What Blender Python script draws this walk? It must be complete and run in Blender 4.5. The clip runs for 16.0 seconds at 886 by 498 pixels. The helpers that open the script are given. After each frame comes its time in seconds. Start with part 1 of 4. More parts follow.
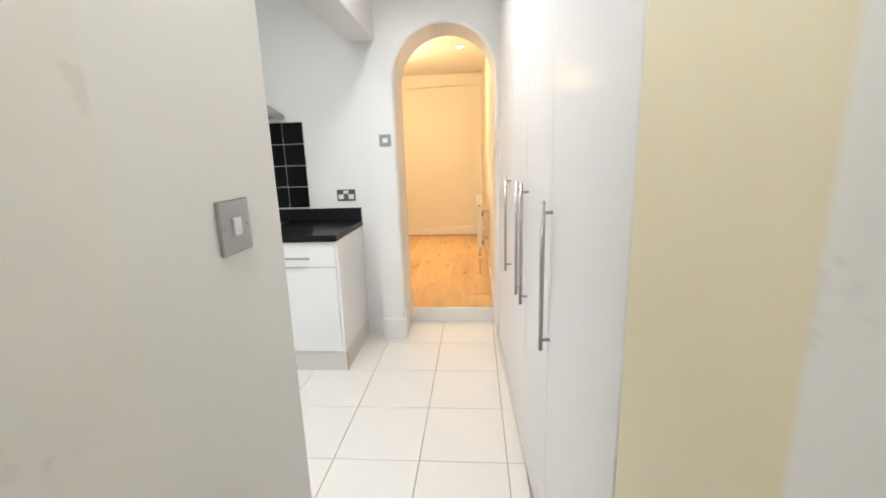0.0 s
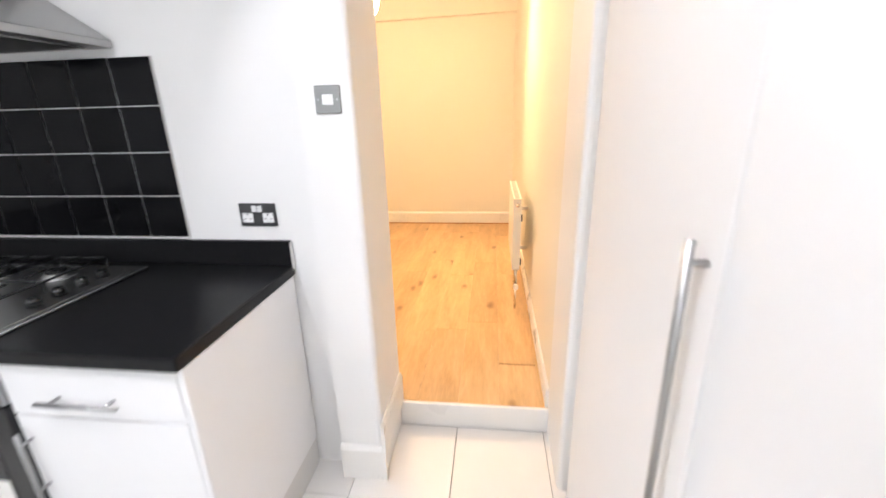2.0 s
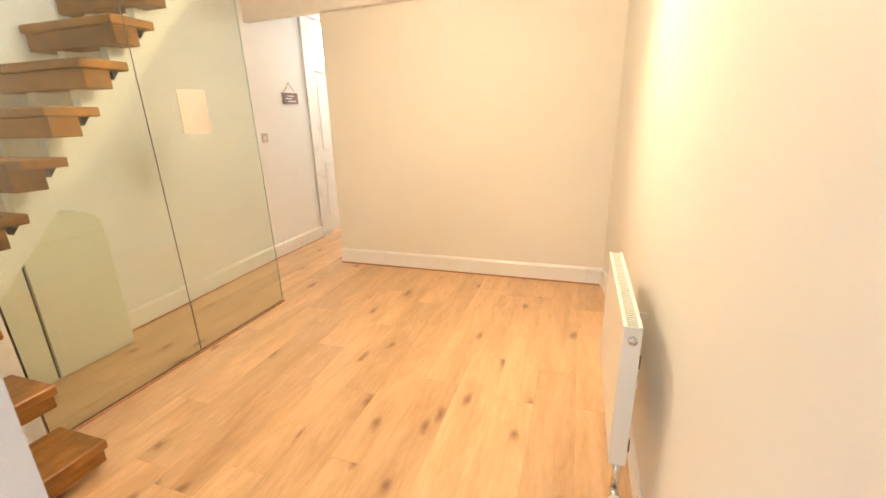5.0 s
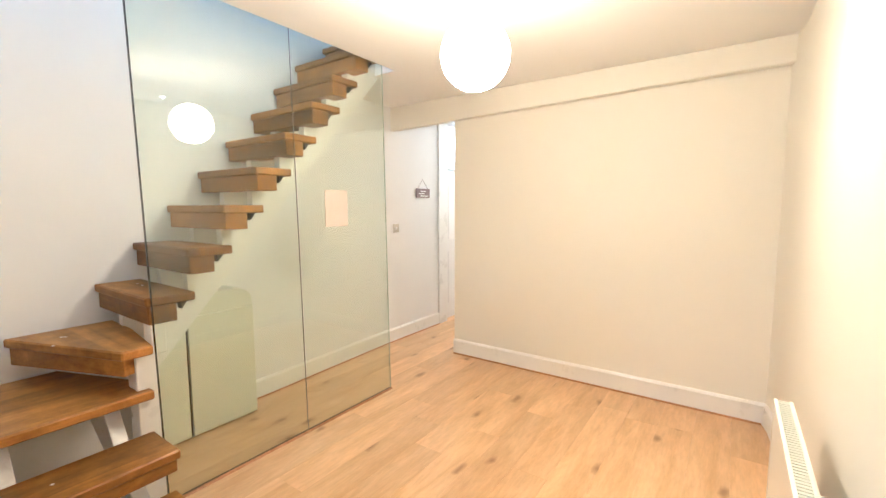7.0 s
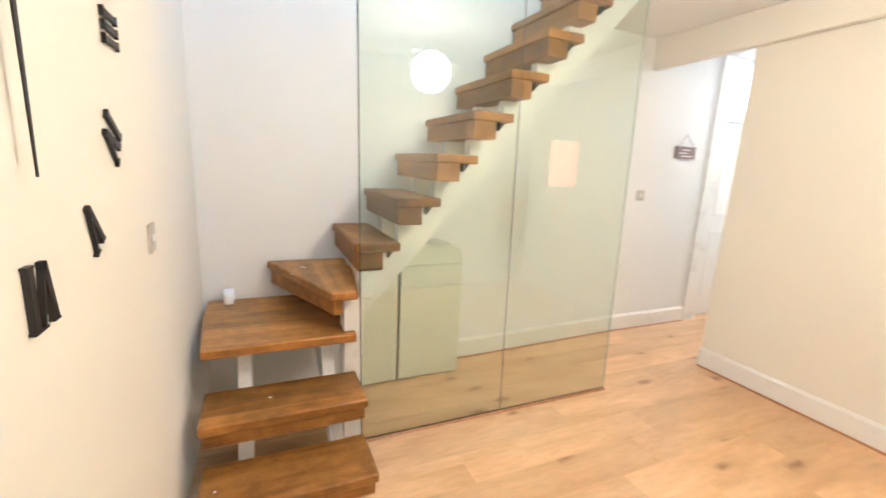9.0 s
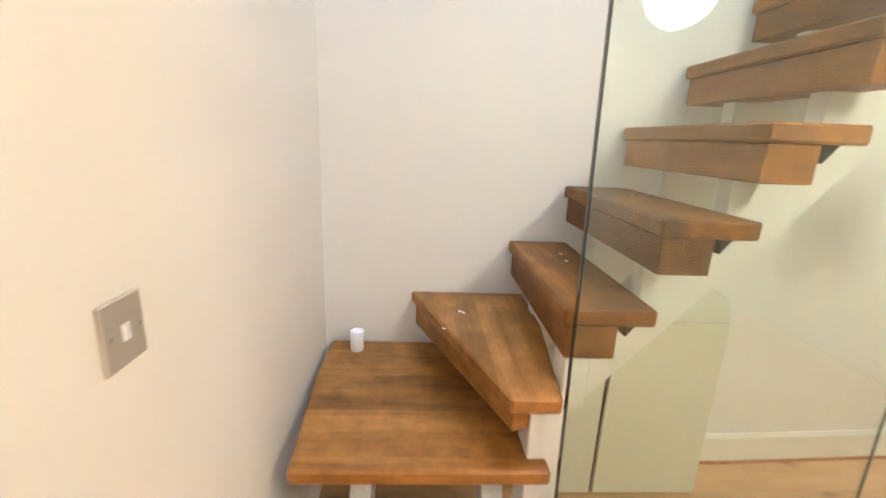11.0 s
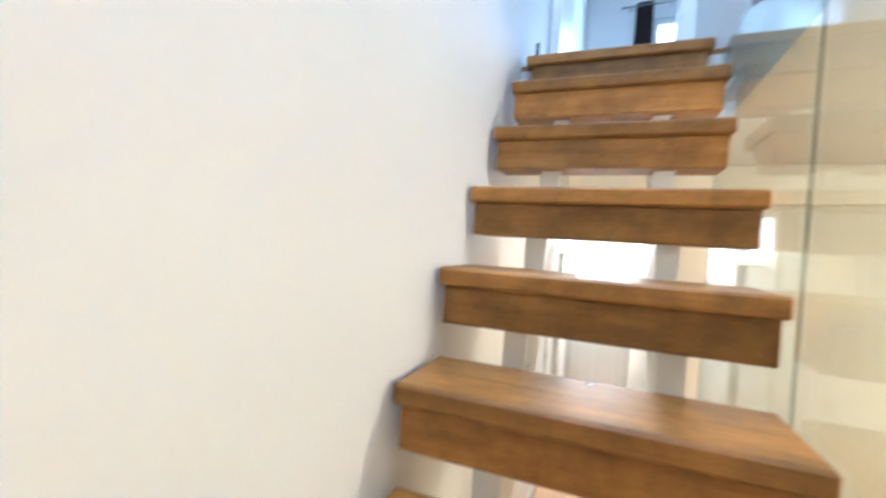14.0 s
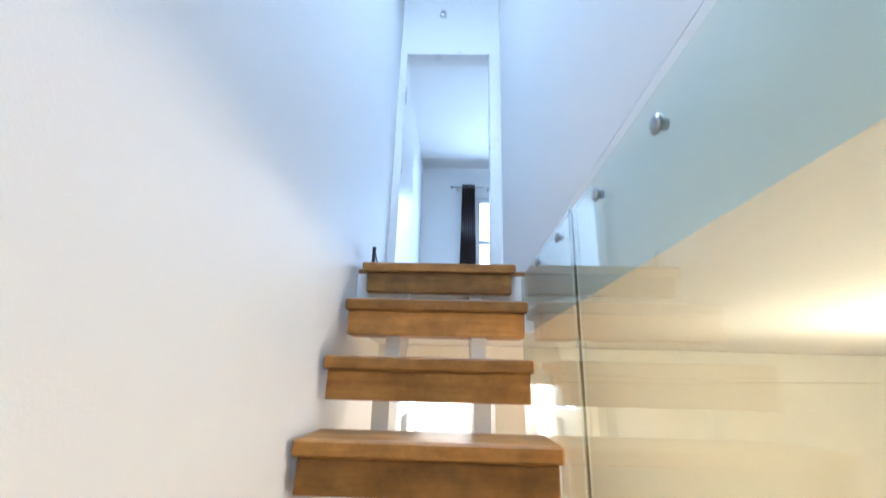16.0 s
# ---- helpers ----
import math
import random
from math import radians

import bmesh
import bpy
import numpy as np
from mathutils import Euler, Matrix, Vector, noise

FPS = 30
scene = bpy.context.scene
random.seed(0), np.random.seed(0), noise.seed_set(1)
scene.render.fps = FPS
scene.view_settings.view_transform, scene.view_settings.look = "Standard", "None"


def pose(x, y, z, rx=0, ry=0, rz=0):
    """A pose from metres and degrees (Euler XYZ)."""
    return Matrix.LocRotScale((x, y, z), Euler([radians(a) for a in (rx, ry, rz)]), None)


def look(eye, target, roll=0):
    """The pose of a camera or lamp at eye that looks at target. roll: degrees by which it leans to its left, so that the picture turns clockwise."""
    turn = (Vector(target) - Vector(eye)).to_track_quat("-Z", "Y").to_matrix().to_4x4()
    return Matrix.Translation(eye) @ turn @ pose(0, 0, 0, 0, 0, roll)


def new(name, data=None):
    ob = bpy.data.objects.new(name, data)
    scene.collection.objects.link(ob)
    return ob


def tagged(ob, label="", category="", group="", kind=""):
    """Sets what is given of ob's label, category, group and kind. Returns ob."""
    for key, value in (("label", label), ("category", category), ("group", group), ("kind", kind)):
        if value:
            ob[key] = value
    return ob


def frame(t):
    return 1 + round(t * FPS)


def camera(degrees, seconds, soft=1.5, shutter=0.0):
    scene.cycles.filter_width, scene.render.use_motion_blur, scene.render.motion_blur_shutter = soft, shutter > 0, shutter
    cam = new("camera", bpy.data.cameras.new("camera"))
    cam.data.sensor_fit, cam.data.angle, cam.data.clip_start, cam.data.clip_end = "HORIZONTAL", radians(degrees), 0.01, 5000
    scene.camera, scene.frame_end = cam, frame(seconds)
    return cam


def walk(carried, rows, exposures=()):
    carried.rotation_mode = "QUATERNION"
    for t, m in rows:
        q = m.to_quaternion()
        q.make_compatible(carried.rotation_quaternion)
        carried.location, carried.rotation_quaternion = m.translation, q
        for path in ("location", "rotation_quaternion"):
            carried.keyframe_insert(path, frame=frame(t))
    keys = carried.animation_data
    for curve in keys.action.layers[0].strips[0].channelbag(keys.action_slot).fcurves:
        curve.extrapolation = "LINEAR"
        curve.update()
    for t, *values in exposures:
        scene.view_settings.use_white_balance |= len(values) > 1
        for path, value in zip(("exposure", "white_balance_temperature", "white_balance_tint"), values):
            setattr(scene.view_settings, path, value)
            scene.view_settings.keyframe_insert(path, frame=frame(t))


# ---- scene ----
cam = camera(93.1, 16.0, soft=1.5, shutter=0.4)
PATH = [
    (0, (0.246, -0.01, 1.211), (0.089, 1.937, 0.782), -1.8),
    (0.5, (0.241, 0.351, 1.214), (-0.044, 2.261, 0.695), -0.2),
    (1, (0.171, 0.772, 1.247), (-0.034, 2.697, 0.747), -0.7),
    (1.5, (0.15, 1.21, 1.262), (-0.094, 3.119, 0.716), -1.1),
    (2, (0.127, 1.64, 1.294), (-0.103, 3.525, 0.665), -1.5),
    (2.5, (0.06, 2.09, 1.355), (0.04, 3.992, 0.737), -0.7),
    (3, (0.041, 2.454, 1.335), (-0.148, 4.341, 0.701), -1.3),
    (3.2, (0.041, 2.571, 1.343), (-0.209, 4.448, 0.698), -0.7),
    (5.3, (0.117, 3.144, 1.316), (-0.573, 4.93, 0.739), -1.2),
    (5.5, (0.112, 3.168, 1.319), (-0.656, 4.925, 0.752), -0.9),
    (6, (0.107, 3.199, 1.325), (-0.852, 4.874, 0.801), -0.7),
    (6.5, (0.103, 3.207, 1.355), (-0.979, 4.848, 0.984), 0.2),
    (7, (0.124, 3.222, 1.388), (-1.013, 4.856, 1.193), -0.1),
    (7.5, (0.116, 3.241, 1.386), (-1.062, 4.842, 1.171), 0.9),
    (8, (0.081, 3.315, 1.323), (-1.203, 4.787, 0.892), 0.5),
    (8.5, (-0.023, 3.462, 1.29), (-1.596, 4.614, 0.845), 1.3),
    (9, (-0.177, 3.586, 1.357), (-1.969, 4.382, 0.96), 2.8),
    (9.5, (-0.378, 3.661, 1.342), (-2.298, 3.918, 0.844), 1.3),
    (9.7, (-0.479, 3.672, 1.342), (-2.403, 3.77, 0.804), 2.0),
    (11.8, (-1.635, 3.618, 1.345), (-3.57, 3.737, 0.854), 2.5),
    (12, (-1.757, 3.612, 1.382), (-3.657, 3.879, 0.815), 2.9),
    (12.5, (-1.982, 3.683, 1.493), (-3.831, 4.346, 1.117), 4.8),
    (13, (-2.125, 3.745, 1.58), (-3.817, 4.764, 1.265), 4.4),
    (13.5, (-2.221, 3.806, 1.748), (-3.579, 5.261, 1.546), 4.6),
    (14, (-2.323, 3.845, 1.879), (-3.058, 5.704, 1.848), 3.7),
    (14.5, (-2.322, 3.836, 2.026), (-2.594, 5.815, 2.115), 5.5),
    (15, (-2.327, 3.813, 2.063), (-2.504, 5.797, 2.24), 5.4),
    (15.5, (-2.296, 3.821, 2.13), (-2.376, 5.789, 2.477), 4.1),
    (16, (-2.283, 3.797, 2.187), (-2.345, 5.708, 2.774), 1.5),
]
EXPO = [
    (0, 0.58, 6850, 7), (0.5, 0.57, 6650, 8), (1.0, 0.57, 6550, 10), (1.5, 0.75, 6550, 11), (2.0, 0.9, 6500, 12), (2.5, 0.74, 6650, 14), (3.2, 0.47, 7000, 17), (5.3, 0.82, 5200, 6),
    (6.0, 0.84, 4980, 5), (7.0, 0.84, 4680, 5), (8.0, 0.9, 4500, 4), (9.0, 0.94, 4480, 4), (9.7, 0.94, 4450, 4),
    (12.0, 0.8, 4720, 5), (13.0, 0.77, 4680, 3), (14.5, 0.92, 4540, 4), (16.0, 0.73, 4760, 6),
]
walk(cam, [(t, look(eye, target, roll)) for t, eye, target, roll in PATH], EXPO)

# ---- light -------------------------------------------------------------
world = bpy.data.worlds.new("world")
scene.world = world
world.use_nodes = True
wt = world.node_tree
sky = wt.nodes.new("ShaderNodeTexSky")
sky.sky_type = 'NISHITA'
sky.sun_disc = False
sky.sun_elevation, sky.sun_rotation = radians(35), radians(120)
wt.links.new(sky.outputs[0], wt.nodes["Background"].inputs[0])
wt.nodes["Background"].inputs[1].default_value = 0.12
sun = new("sun", bpy.data.lights.new("sun", 'SUN'))
sun.data.energy, sun.data.angle, sun.data.color = 2.0, radians(0.5), (1, 0.95, 0.88)
sun.matrix_world = look((3, 20, 12), (0, 8, 2))


def lamp(name, kind, m, power, color, size=0.1, size_y=None, spread=None):
    d = bpy.data.lights.new(name, kind)
    d.energy, d.color = power, color
    if kind == 'AREA':
        d.shape, d.size = ('RECTANGLE', size) if size_y else ('DISK', size)
        if size_y:
            d.size_y = size_y
        if spread:
            d.spread = radians(spread)
    else:
        d.shadow_soft_size = size
    ob = new(name, d)
    ob.matrix_world = m
    return ob


WARM, NEUTRAL, COOL = (1.0, 0.65, 0.35), (0.90, 0.92, 1.0), (0.73, 0.84, 1.0)
LIVING_SPOTS = [(0.095, 4.95)]
# kitchen spots are added out of view to brighten the kitchen; positions invented
ADDED_KITCHEN_SPOTS = [(0.12, 0.32), (-0.2, 1.75), (-0.9, 1.5), (-1.7, 0.9)]
ADDED_KITCHEN_WATTS = (4.3, 8.5, 7.0, 4.5)
for x, y in LIVING_SPOTS:
    lamp("spot_lamp", 'AREA', look((x, y, 2.366), (x, y, 0)), 4, WARM, 0.07, None, 95)
for (x, y), watts in zip(ADDED_KITCHEN_SPOTS, ADDED_KITCHEN_WATTS):
    lamp("spot_lamp", 'AREA', look((x, y, 2.316), (x, y, 0)), watts, NEUTRAL, 0.12)
lamp("window_sky", 'AREA', look((-1.75, 9.0, 3.9), (-1.9, 6.0, 3.5)), 20, COOL, 1.0, 1.2)
# assumed daylight from above; its opening is unseen, placed to light the tread fronts
lamp("assumed_rooflight_sky", 'AREA', look((-2.33, 4.1, 5.43), (-2.33, 4.1, 0)), 20, COOL, 0.6, 1.6)
# added warm fill by the front door to brighten the hall, not daylight
lamp("hall_warm_fill", 'AREA', look((-2.36, 9.22, 2.18), (-2.36, 6.5, 1.0)), 24, (1.0, 0.75, 0.52), 0.6, 0.3)
# added fill panel behind the start of the walk; no window stands there
lamp("kitchen_fill", 'AREA', look((-1.2, -0.55, 1.5), (-1.2, 3, 1.2)), 9, (0.86, 0.94, 1.0), 1.2, 1.0)

# ---- materials ---------------------------------------------------------


def tree(name):
    m = bpy.data.materials.new(name)
    m.use_nodes = True
    nt = m.node_tree
    b = nt.nodes["Principled BSDF"]
    return m, nt, b


def node(nt, kind, **kw):
    n = nt.nodes.new(kind)
    for k, v in kw.items():
        n.inputs[k.replace("_", " ")].default_value = v
    return n


def surface(name, color, rough=0.5, metal=0.0, vary=0.06, scale=3.0, bump=0.02, grain=120.0, spots=0.0, coat=0.0, rnd=0.0):
    """Paint, plastic, metal, stone: broad mottling, fine grain, bump, a random tint per piece."""
    m, nt, b = tree(name)
    L = nt.links.new
    co = nt.nodes.new("ShaderNodeTexCoord")
    n1 = node(nt, "ShaderNodeTexNoise", Scale=scale, Detail=5.0, Roughness=0.6)
    n2 = node(nt, "ShaderNodeTexNoise", Scale=grain, Detail=3.0)
    L(co.outputs["Object"], n1.inputs["Vector"])
    L(co.outputs["Object"], n2.inputs["Vector"])
    ramp = nt.nodes.new("ShaderNodeMapRange")
    ramp.inputs[3].default_value, ramp.inputs[4].default_value = 1 - vary, 1 + vary
    L(n1.outputs[0], ramp.inputs[0])
    hsv = nt.nodes.new("ShaderNodeHueSaturation")
    hsv.inputs["Color"].default_value = (*color, 1)
    if rnd:
        info = nt.nodes.new("ShaderNodeObjectInfo")
        r2 = nt.nodes.new("ShaderNodeMapRange")
        r2.inputs[3].default_value, r2.inputs[4].default_value = 1 - rnd, 1 + rnd
        L(info.outputs["Random"], r2.inputs[0])
        mul = nt.nodes.new("ShaderNodeMath")
        mul.operation = 'MULTIPLY'
        L(ramp.outputs[0], mul.inputs[0])
        L(r2.outputs[0], mul.inputs[1])
        L(mul.outputs[0], hsv.inputs["Value"])
    else:
        L(ramp.outputs[0], hsv.inputs["Value"])
    L(hsv.outputs[0], b.inputs["Base Color"])
    rr = nt.nodes.new("ShaderNodeMapRange")
    rr.inputs[3].default_value, rr.inputs[4].default_value = max(0.02, rough - 0.06), rough + 0.08
    L(n1.outputs[0], rr.inputs[0])
    L(rr.outputs[0], b.inputs["Roughness"])
    b.inputs["Metallic"].default_value = metal
    if coat:
        b.inputs["Coat Weight"].default_value = coat
    bp = node(nt, "ShaderNodeBump", Strength=bump, Distance=0.01)
    L(n2.outputs[0], bp.inputs["Height"])
    L(bp.outputs[0], b.inputs["Normal"])
    return m


def timber(name, dark, mid, light, axis=1, rough=0.4, knots=0.0, knot_color=(0.12, 0.06, 0.03), stretch=14.0, rnd=0.12, coat=0.0, strip=0.0, across=1):
    """Wood: long grain along one axis of the object, with growth bands, pores and knots."""
    m, nt, b = tree(name)
    L = nt.links.new
    co = nt.nodes.new("ShaderNodeTexCoord")
    info = nt.nodes.new("ShaderNodeObjectInfo")
    off = nt.nodes.new("ShaderNodeVectorMath")
    off.operation = 'MULTIPLY_ADD'
    off.inputs[1].default_value = (37.0, 53.0, 19.0)
    L(info.outputs["Random"], off.inputs[0])
    L(co.outputs["Object"], off.inputs[2])
    mp = nt.nodes.new("ShaderNodeMapping")
    sc = [stretch, stretch, stretch]
    sc[axis] = 1.0
    mp.inputs["Scale"].default_value = sc
    L(off.outputs[0], mp.inputs["Vector"])
    n1 = node(nt, "ShaderNodeTexNoise", Scale=1.6, Detail=8.0, Roughness=0.62, Distortion=0.6)
    n2 = node(nt, "ShaderNodeTexNoise", Scale=9.0, Detail=4.0, Roughness=0.7)
    L(mp.outputs[0], n1.inputs["Vector"])
    L(mp.outputs[0], n2.inputs["Vector"])
    ramp = nt.nodes.new("ShaderNodeValToRGB")
    ramp.color_ramp.elements[0].position, ramp.color_ramp.elements[0].color = 0.28, (*dark, 1)
    ramp.color_ramp.elements[1].position, ramp.color_ramp.elements[1].color = 0.72, (*light, 1)
    e = ramp.color_ramp.elements.new(0.5)
    e.color = (*mid, 1)
    L(n1.outputs[0], ramp.inputs[0])
    last = ramp.outputs[0]
    pore = nt.nodes.new("ShaderNodeMapRange")
    pore.inputs[1].default_value, pore.inputs[2].default_value = 0.3, 0.7
    pore.inputs[3].default_value, pore.inputs[4].default_value = 0.86, 1.06
    L(n2.outputs[0], pore.inputs[0])
    tint = nt.nodes.new("ShaderNodeMapRange")
    tint.inputs[3].default_value, tint.inputs[4].default_value = 1 - rnd, 1 + rnd
    L(info.outputs["Random"], tint.inputs[0])
    mul = nt.nodes.new("ShaderNodeMath")
    mul.operation = 'MULTIPLY'
    L(pore.outputs[0], mul.inputs[0])
    L(tint.outputs[0], mul.inputs[1])
    hsv = nt.nodes.new("ShaderNodeHueSaturation")
    L(last, hsv.inputs["Color"])
    L(mul.outputs[0], hsv.inputs["Value"])
    last = hsv.outputs[0]
    if strip:
        sep = nt.nodes.new("ShaderNodeSeparateXYZ")
        L(off.outputs[0], sep.inputs[0])
        dv = nt.nodes.new("ShaderNodeMath")
        dv.operation = 'DIVIDE'
        dv.inputs[1].default_value = strip
        L(sep.outputs[across], dv.inputs[0])
        fl = nt.nodes.new("ShaderNodeMath")
        fl.operation = 'FLOOR'
        L(dv.outputs[0], fl.inputs[0])
        wn_ = nt.nodes.new("ShaderNodeTexWhiteNoise")
        wn_.noise_dimensions = '1D'
        L(fl.outputs[0], wn_.inputs["W"])
        sr = nt.nodes.new("ShaderNodeMapRange")
        sr.inputs[3].default_value, sr.inputs[4].default_value = 0.74, 1.26
        L(wn_.outputs[0], sr.inputs[0])
        h2 = nt.nodes.new("ShaderNodeHueSaturation")
        L(last, h2.inputs["Color"])
        L(sr.outputs[0], h2.inputs["Value"])
        last = h2.outputs[0]
    if knots:
        km = nt.nodes.new("ShaderNodeMapping")
        ks = [3.4, 3.4, 3.4]
        ks[axis] = 1.45
        km.inputs["Scale"].default_value = ks
        L(off.outputs[0], km.inputs["Vector"])
        wob = node(nt, "ShaderNodeTexNoise", Scale=7.0, Detail=3.0)
        L(off.outputs[0], wob.inputs["Vector"])
        add = nt.nodes.new("ShaderNodeVectorMath")
        add.operation = 'MULTIPLY_ADD'
        add.inputs[1].default_value = (0.20, 0.20, 0.20)
        L(wob.outputs["Color"], add.inputs[0])
        L(km.outputs[0], add.inputs[2])
        vo = node(nt, "ShaderNodeTexVoronoi", Scale=1.0, Randomness=1.0)
        vo.voronoi_dimensions = '2D'
        L(add.outputs[0], vo.inputs["Vector"])
        kr = nt.nodes.new("ShaderNodeMapRange")
        kr.inputs[1].default_value, kr.inputs[2].default_value = 0.02, knots
        kr.inputs[3].default_value, kr.inputs[4].default_value = 0.68, 0.0
        L(vo.outputs["Distance"], kr.inputs[0])
        # darker grain that flows round each knot
        hr = nt.nodes.new("ShaderNodeMapRange")
        hr.inputs[1].default_value, hr.inputs[2].default_value = 0.03, knots * 3.2
        hr.inputs[3].default_value, hr.inputs[4].default_value = 0.26, 0.0
        L(vo.outputs["Distance"], hr.inputs[0])
        halo = nt.nodes.new("ShaderNodeMix")
        halo.data_type = 'RGBA'
        halo.inputs[7].default_value = (*[c * 0.62 for c in dark], 1)
        L(hr.outputs[0], halo.inputs[0])
        L(last, halo.inputs[6])
        last = halo.outputs[2]
        mix = nt.nodes.new("ShaderNodeMix")
        mix.data_type = 'RGBA'
        mix.inputs[7].default_value = (*knot_color, 1)
        L(kr.outputs[0], mix.inputs[0])
        L(last, mix.inputs[6])
        last = mix.outputs[2]
    if coat:
        # scuffed, unevenly worn stain
        wn = node(nt, "ShaderNodeTexNoise", Scale=11.0, Detail=7.0, Roughness=0.65)
        L(off.outputs[0], wn.inputs["Vector"])
        wr = nt.nodes.new("ShaderNodeMapRange")
        wr.inputs[1].default_value, wr.inputs[2].default_value = 0.36, 0.66
        wr.inputs[3].default_value, wr.inputs[4].default_value = 0.70, 1.15
        L(wn.outputs[0], wr.inputs[0])
        hw = nt.nodes.new("ShaderNodeHueSaturation")
        L(last, hw.inputs["Color"])
        L(wr.outputs[0], hw.inputs["Value"])
        last = hw.outputs[0]
    L(last, b.inputs["Base Color"])
    rr = nt.nodes.new("ShaderNodeMapRange")
    rr.inputs[3].default_value, rr.inputs[4].default_value = rough - 0.08, rough + 0.1
    L(n2.outputs[0], rr.inputs[0])
    L(rr.outputs[0], b.inputs["Roughness"])
    if coat:
        b.inputs["Coat Weight"].default_value = coat
        b.inputs["Coat Roughness"].default_value = 0.25
    bp = node(nt, "ShaderNodeBump", Strength=0.12, Distance=0.002)
    L(n2.outputs[0], bp.inputs["Height"])
    L(bp.outputs[0], b.inputs["Normal"])
    return m


def glass(name, tint, ior=1.5):
    m = bpy.data.materials.new(name)
    m.use_nodes = True
    nt = m.node_tree
    nt.nodes.remove(nt.nodes["Principled BSDF"])
    out = nt.nodes["Material Output"]
    tr = nt.nodes.new("ShaderNodeBsdfTransparent")
    tr.inputs[0].default_value = (*tint, 1)
    gl = nt.nodes.new("ShaderNodeBsdfGlossy")
    gl.inputs["Roughness"].default_value = 0.01
    lw = nt.nodes.new("ShaderNodeLayerWeight")
    pw = nt.nodes.new("ShaderNodeMath")
    pw.operation = 'POWER'
    pw.inputs[1].default_value = 4.5
    fr = nt.nodes.new("ShaderNodeMapRange")
    fr.inputs[3].default_value, fr.inputs[4].default_value = ((ior - 1) / (ior + 1)) ** 2, 1.0
    nt.links.new(lw.outputs["Facing"], pw.inputs[0])
    nt.links.new(pw.outputs[0], fr.inputs[0])
    mix = nt.nodes.new("ShaderNodeMixShader")
    nt.links.new(fr.outputs[0], mix.inputs[0])
    nt.links.new(tr.outputs[0], mix.inputs[1])
    nt.links.new(gl.outputs[0], mix.inputs[2])
    nt.links.new(mix.outputs[0], out.inputs[0])
    return m


def glow(name, color, power):
    m, nt, b = tree(name)
    b.inputs["Base Color"].default_value = (*color, 1)
    b.inputs["Emission Color"].default_value = (*color, 1)
    b.inputs["Emission Strength"].default_value = power
    return m


M_WALL = surface("cream_wall_paint", (0.80, 0.77, 0.68), 0.62, vary=0.035, scale=1.3, bump=0.06, grain=260)
M_WHITE_WALL = surface("white_wall_paint", (0.82, 0.82, 0.81), 0.6, vary=0.03, scale=1.5, bump=0.06, grain=240)
M_CEIL = surface("ceiling_paint", (0.84, 0.83, 0.80), 0.75, vary=0.03, scale=1.2, bump=0.05, grain=200)
M_TRIM = surface("white_gloss_trim", (0.82, 0.81, 0.78), 0.28, vary=0.04, scale=6, bump=0.02, grain=60)
M_SLAB = surface("screed", (0.3, 0.28, 0.25), 0.8, vary=0.1)
M_TILE = surface("white_floor_tile", (0.80, 0.78, 0.75), 0.42, vary=0.05, scale=4, bump=0.03, grain=40, rnd=0.02)
M_GROUT = surface("grey_grout", (0.36, 0.35, 0.34), 0.9, vary=0.15, scale=20)
M_OAK = timber("oak_laminate", (0.56, 0.34, 0.155), (0.67, 0.43, 0.215), (0.75, 0.505, 0.27), 1, 0.34, knots=0.095, knot_color=(0.19, 0.095, 0.04), stretch=6, rnd=0.10)
M_TREAD = timber("stained_tread_timber", (0.225, 0.097, 0.018), (0.335, 0.152, 0.029), (0.43, 0.208, 0.045), 0, 0.45, stretch=9, rnd=0.1, coat=0.1, strip=0.083, across=1)
# darker timber with narrower strips, for treads 5 and 6
M_TREAD_DARK = timber("dark_tread_timber", (0.095, 0.036, 0.006), (0.192, 0.079, 0.012), (0.32, 0.146, 0.026), 0, 0.47, stretch=9, rnd=0.1, coat=0.04, strip=0.062, across=1)
M_TREAD_CROSS = timber("stained_step_timber", (0.165, 0.068, 0.011), (0.31, 0.136, 0.022), (0.42, 0.198, 0.038), 1, 0.40, stretch=9, rnd=0.1, coat=0.12, strip=0.094, across=0)
M_CARCASS = surface("white_gloss_laminate", (0.82, 0.82, 0.82), 0.14, vary=0.02, scale=2, bump=0.008, grain=50)
M_PLINTH = surface("pale_grey_plinth", (0.66, 0.65, 0.63), 0.35, vary=0.05)
M_CHIP = surface("chipboard_edge", (0.5, 0.32, 0.15), 0.8, vary=0.2, scale=60)
M_WORK = surface("black_worktop_laminate", (0.010, 0.010, 0.011), 0.30, vary=0.3, scale=30, bump=0.05, grain=300)
M_STEEL = surface("brushed_steel", (0.43, 0.43, 0.43), 0.3, 1.0, vary=0.06, scale=8, bump=0.02, grain=200)
M_PLATE = surface("brushed_nickel_plate", (0.27, 0.27, 0.265), 0.42, 1.0, vary=0.08, scale=20)
M_BLKPLATE = surface("black_nickel_plate", (0.12, 0.12, 0.122), 0.36, 1.0, vary=0.1, scale=20)
M_PALEPLATE = surface("pale_brass_plate", (0.60, 0.56, 0.48), 0.45, 0.6, vary=0.06, scale=20)
M_CREAM = surface("yellow_cream_wall_paint", (0.80, 0.73, 0.54), 0.6, vary=0.04, scale=1.4, bump=0.06, grain=250)
M_CHROME = surface("chrome", (0.75, 0.75, 0.76), 0.1, 1.0, vary=0.02)
M_BLACK = surface("black_enamel", (0.012, 0.012, 0.013), 0.2, vary=0.2)
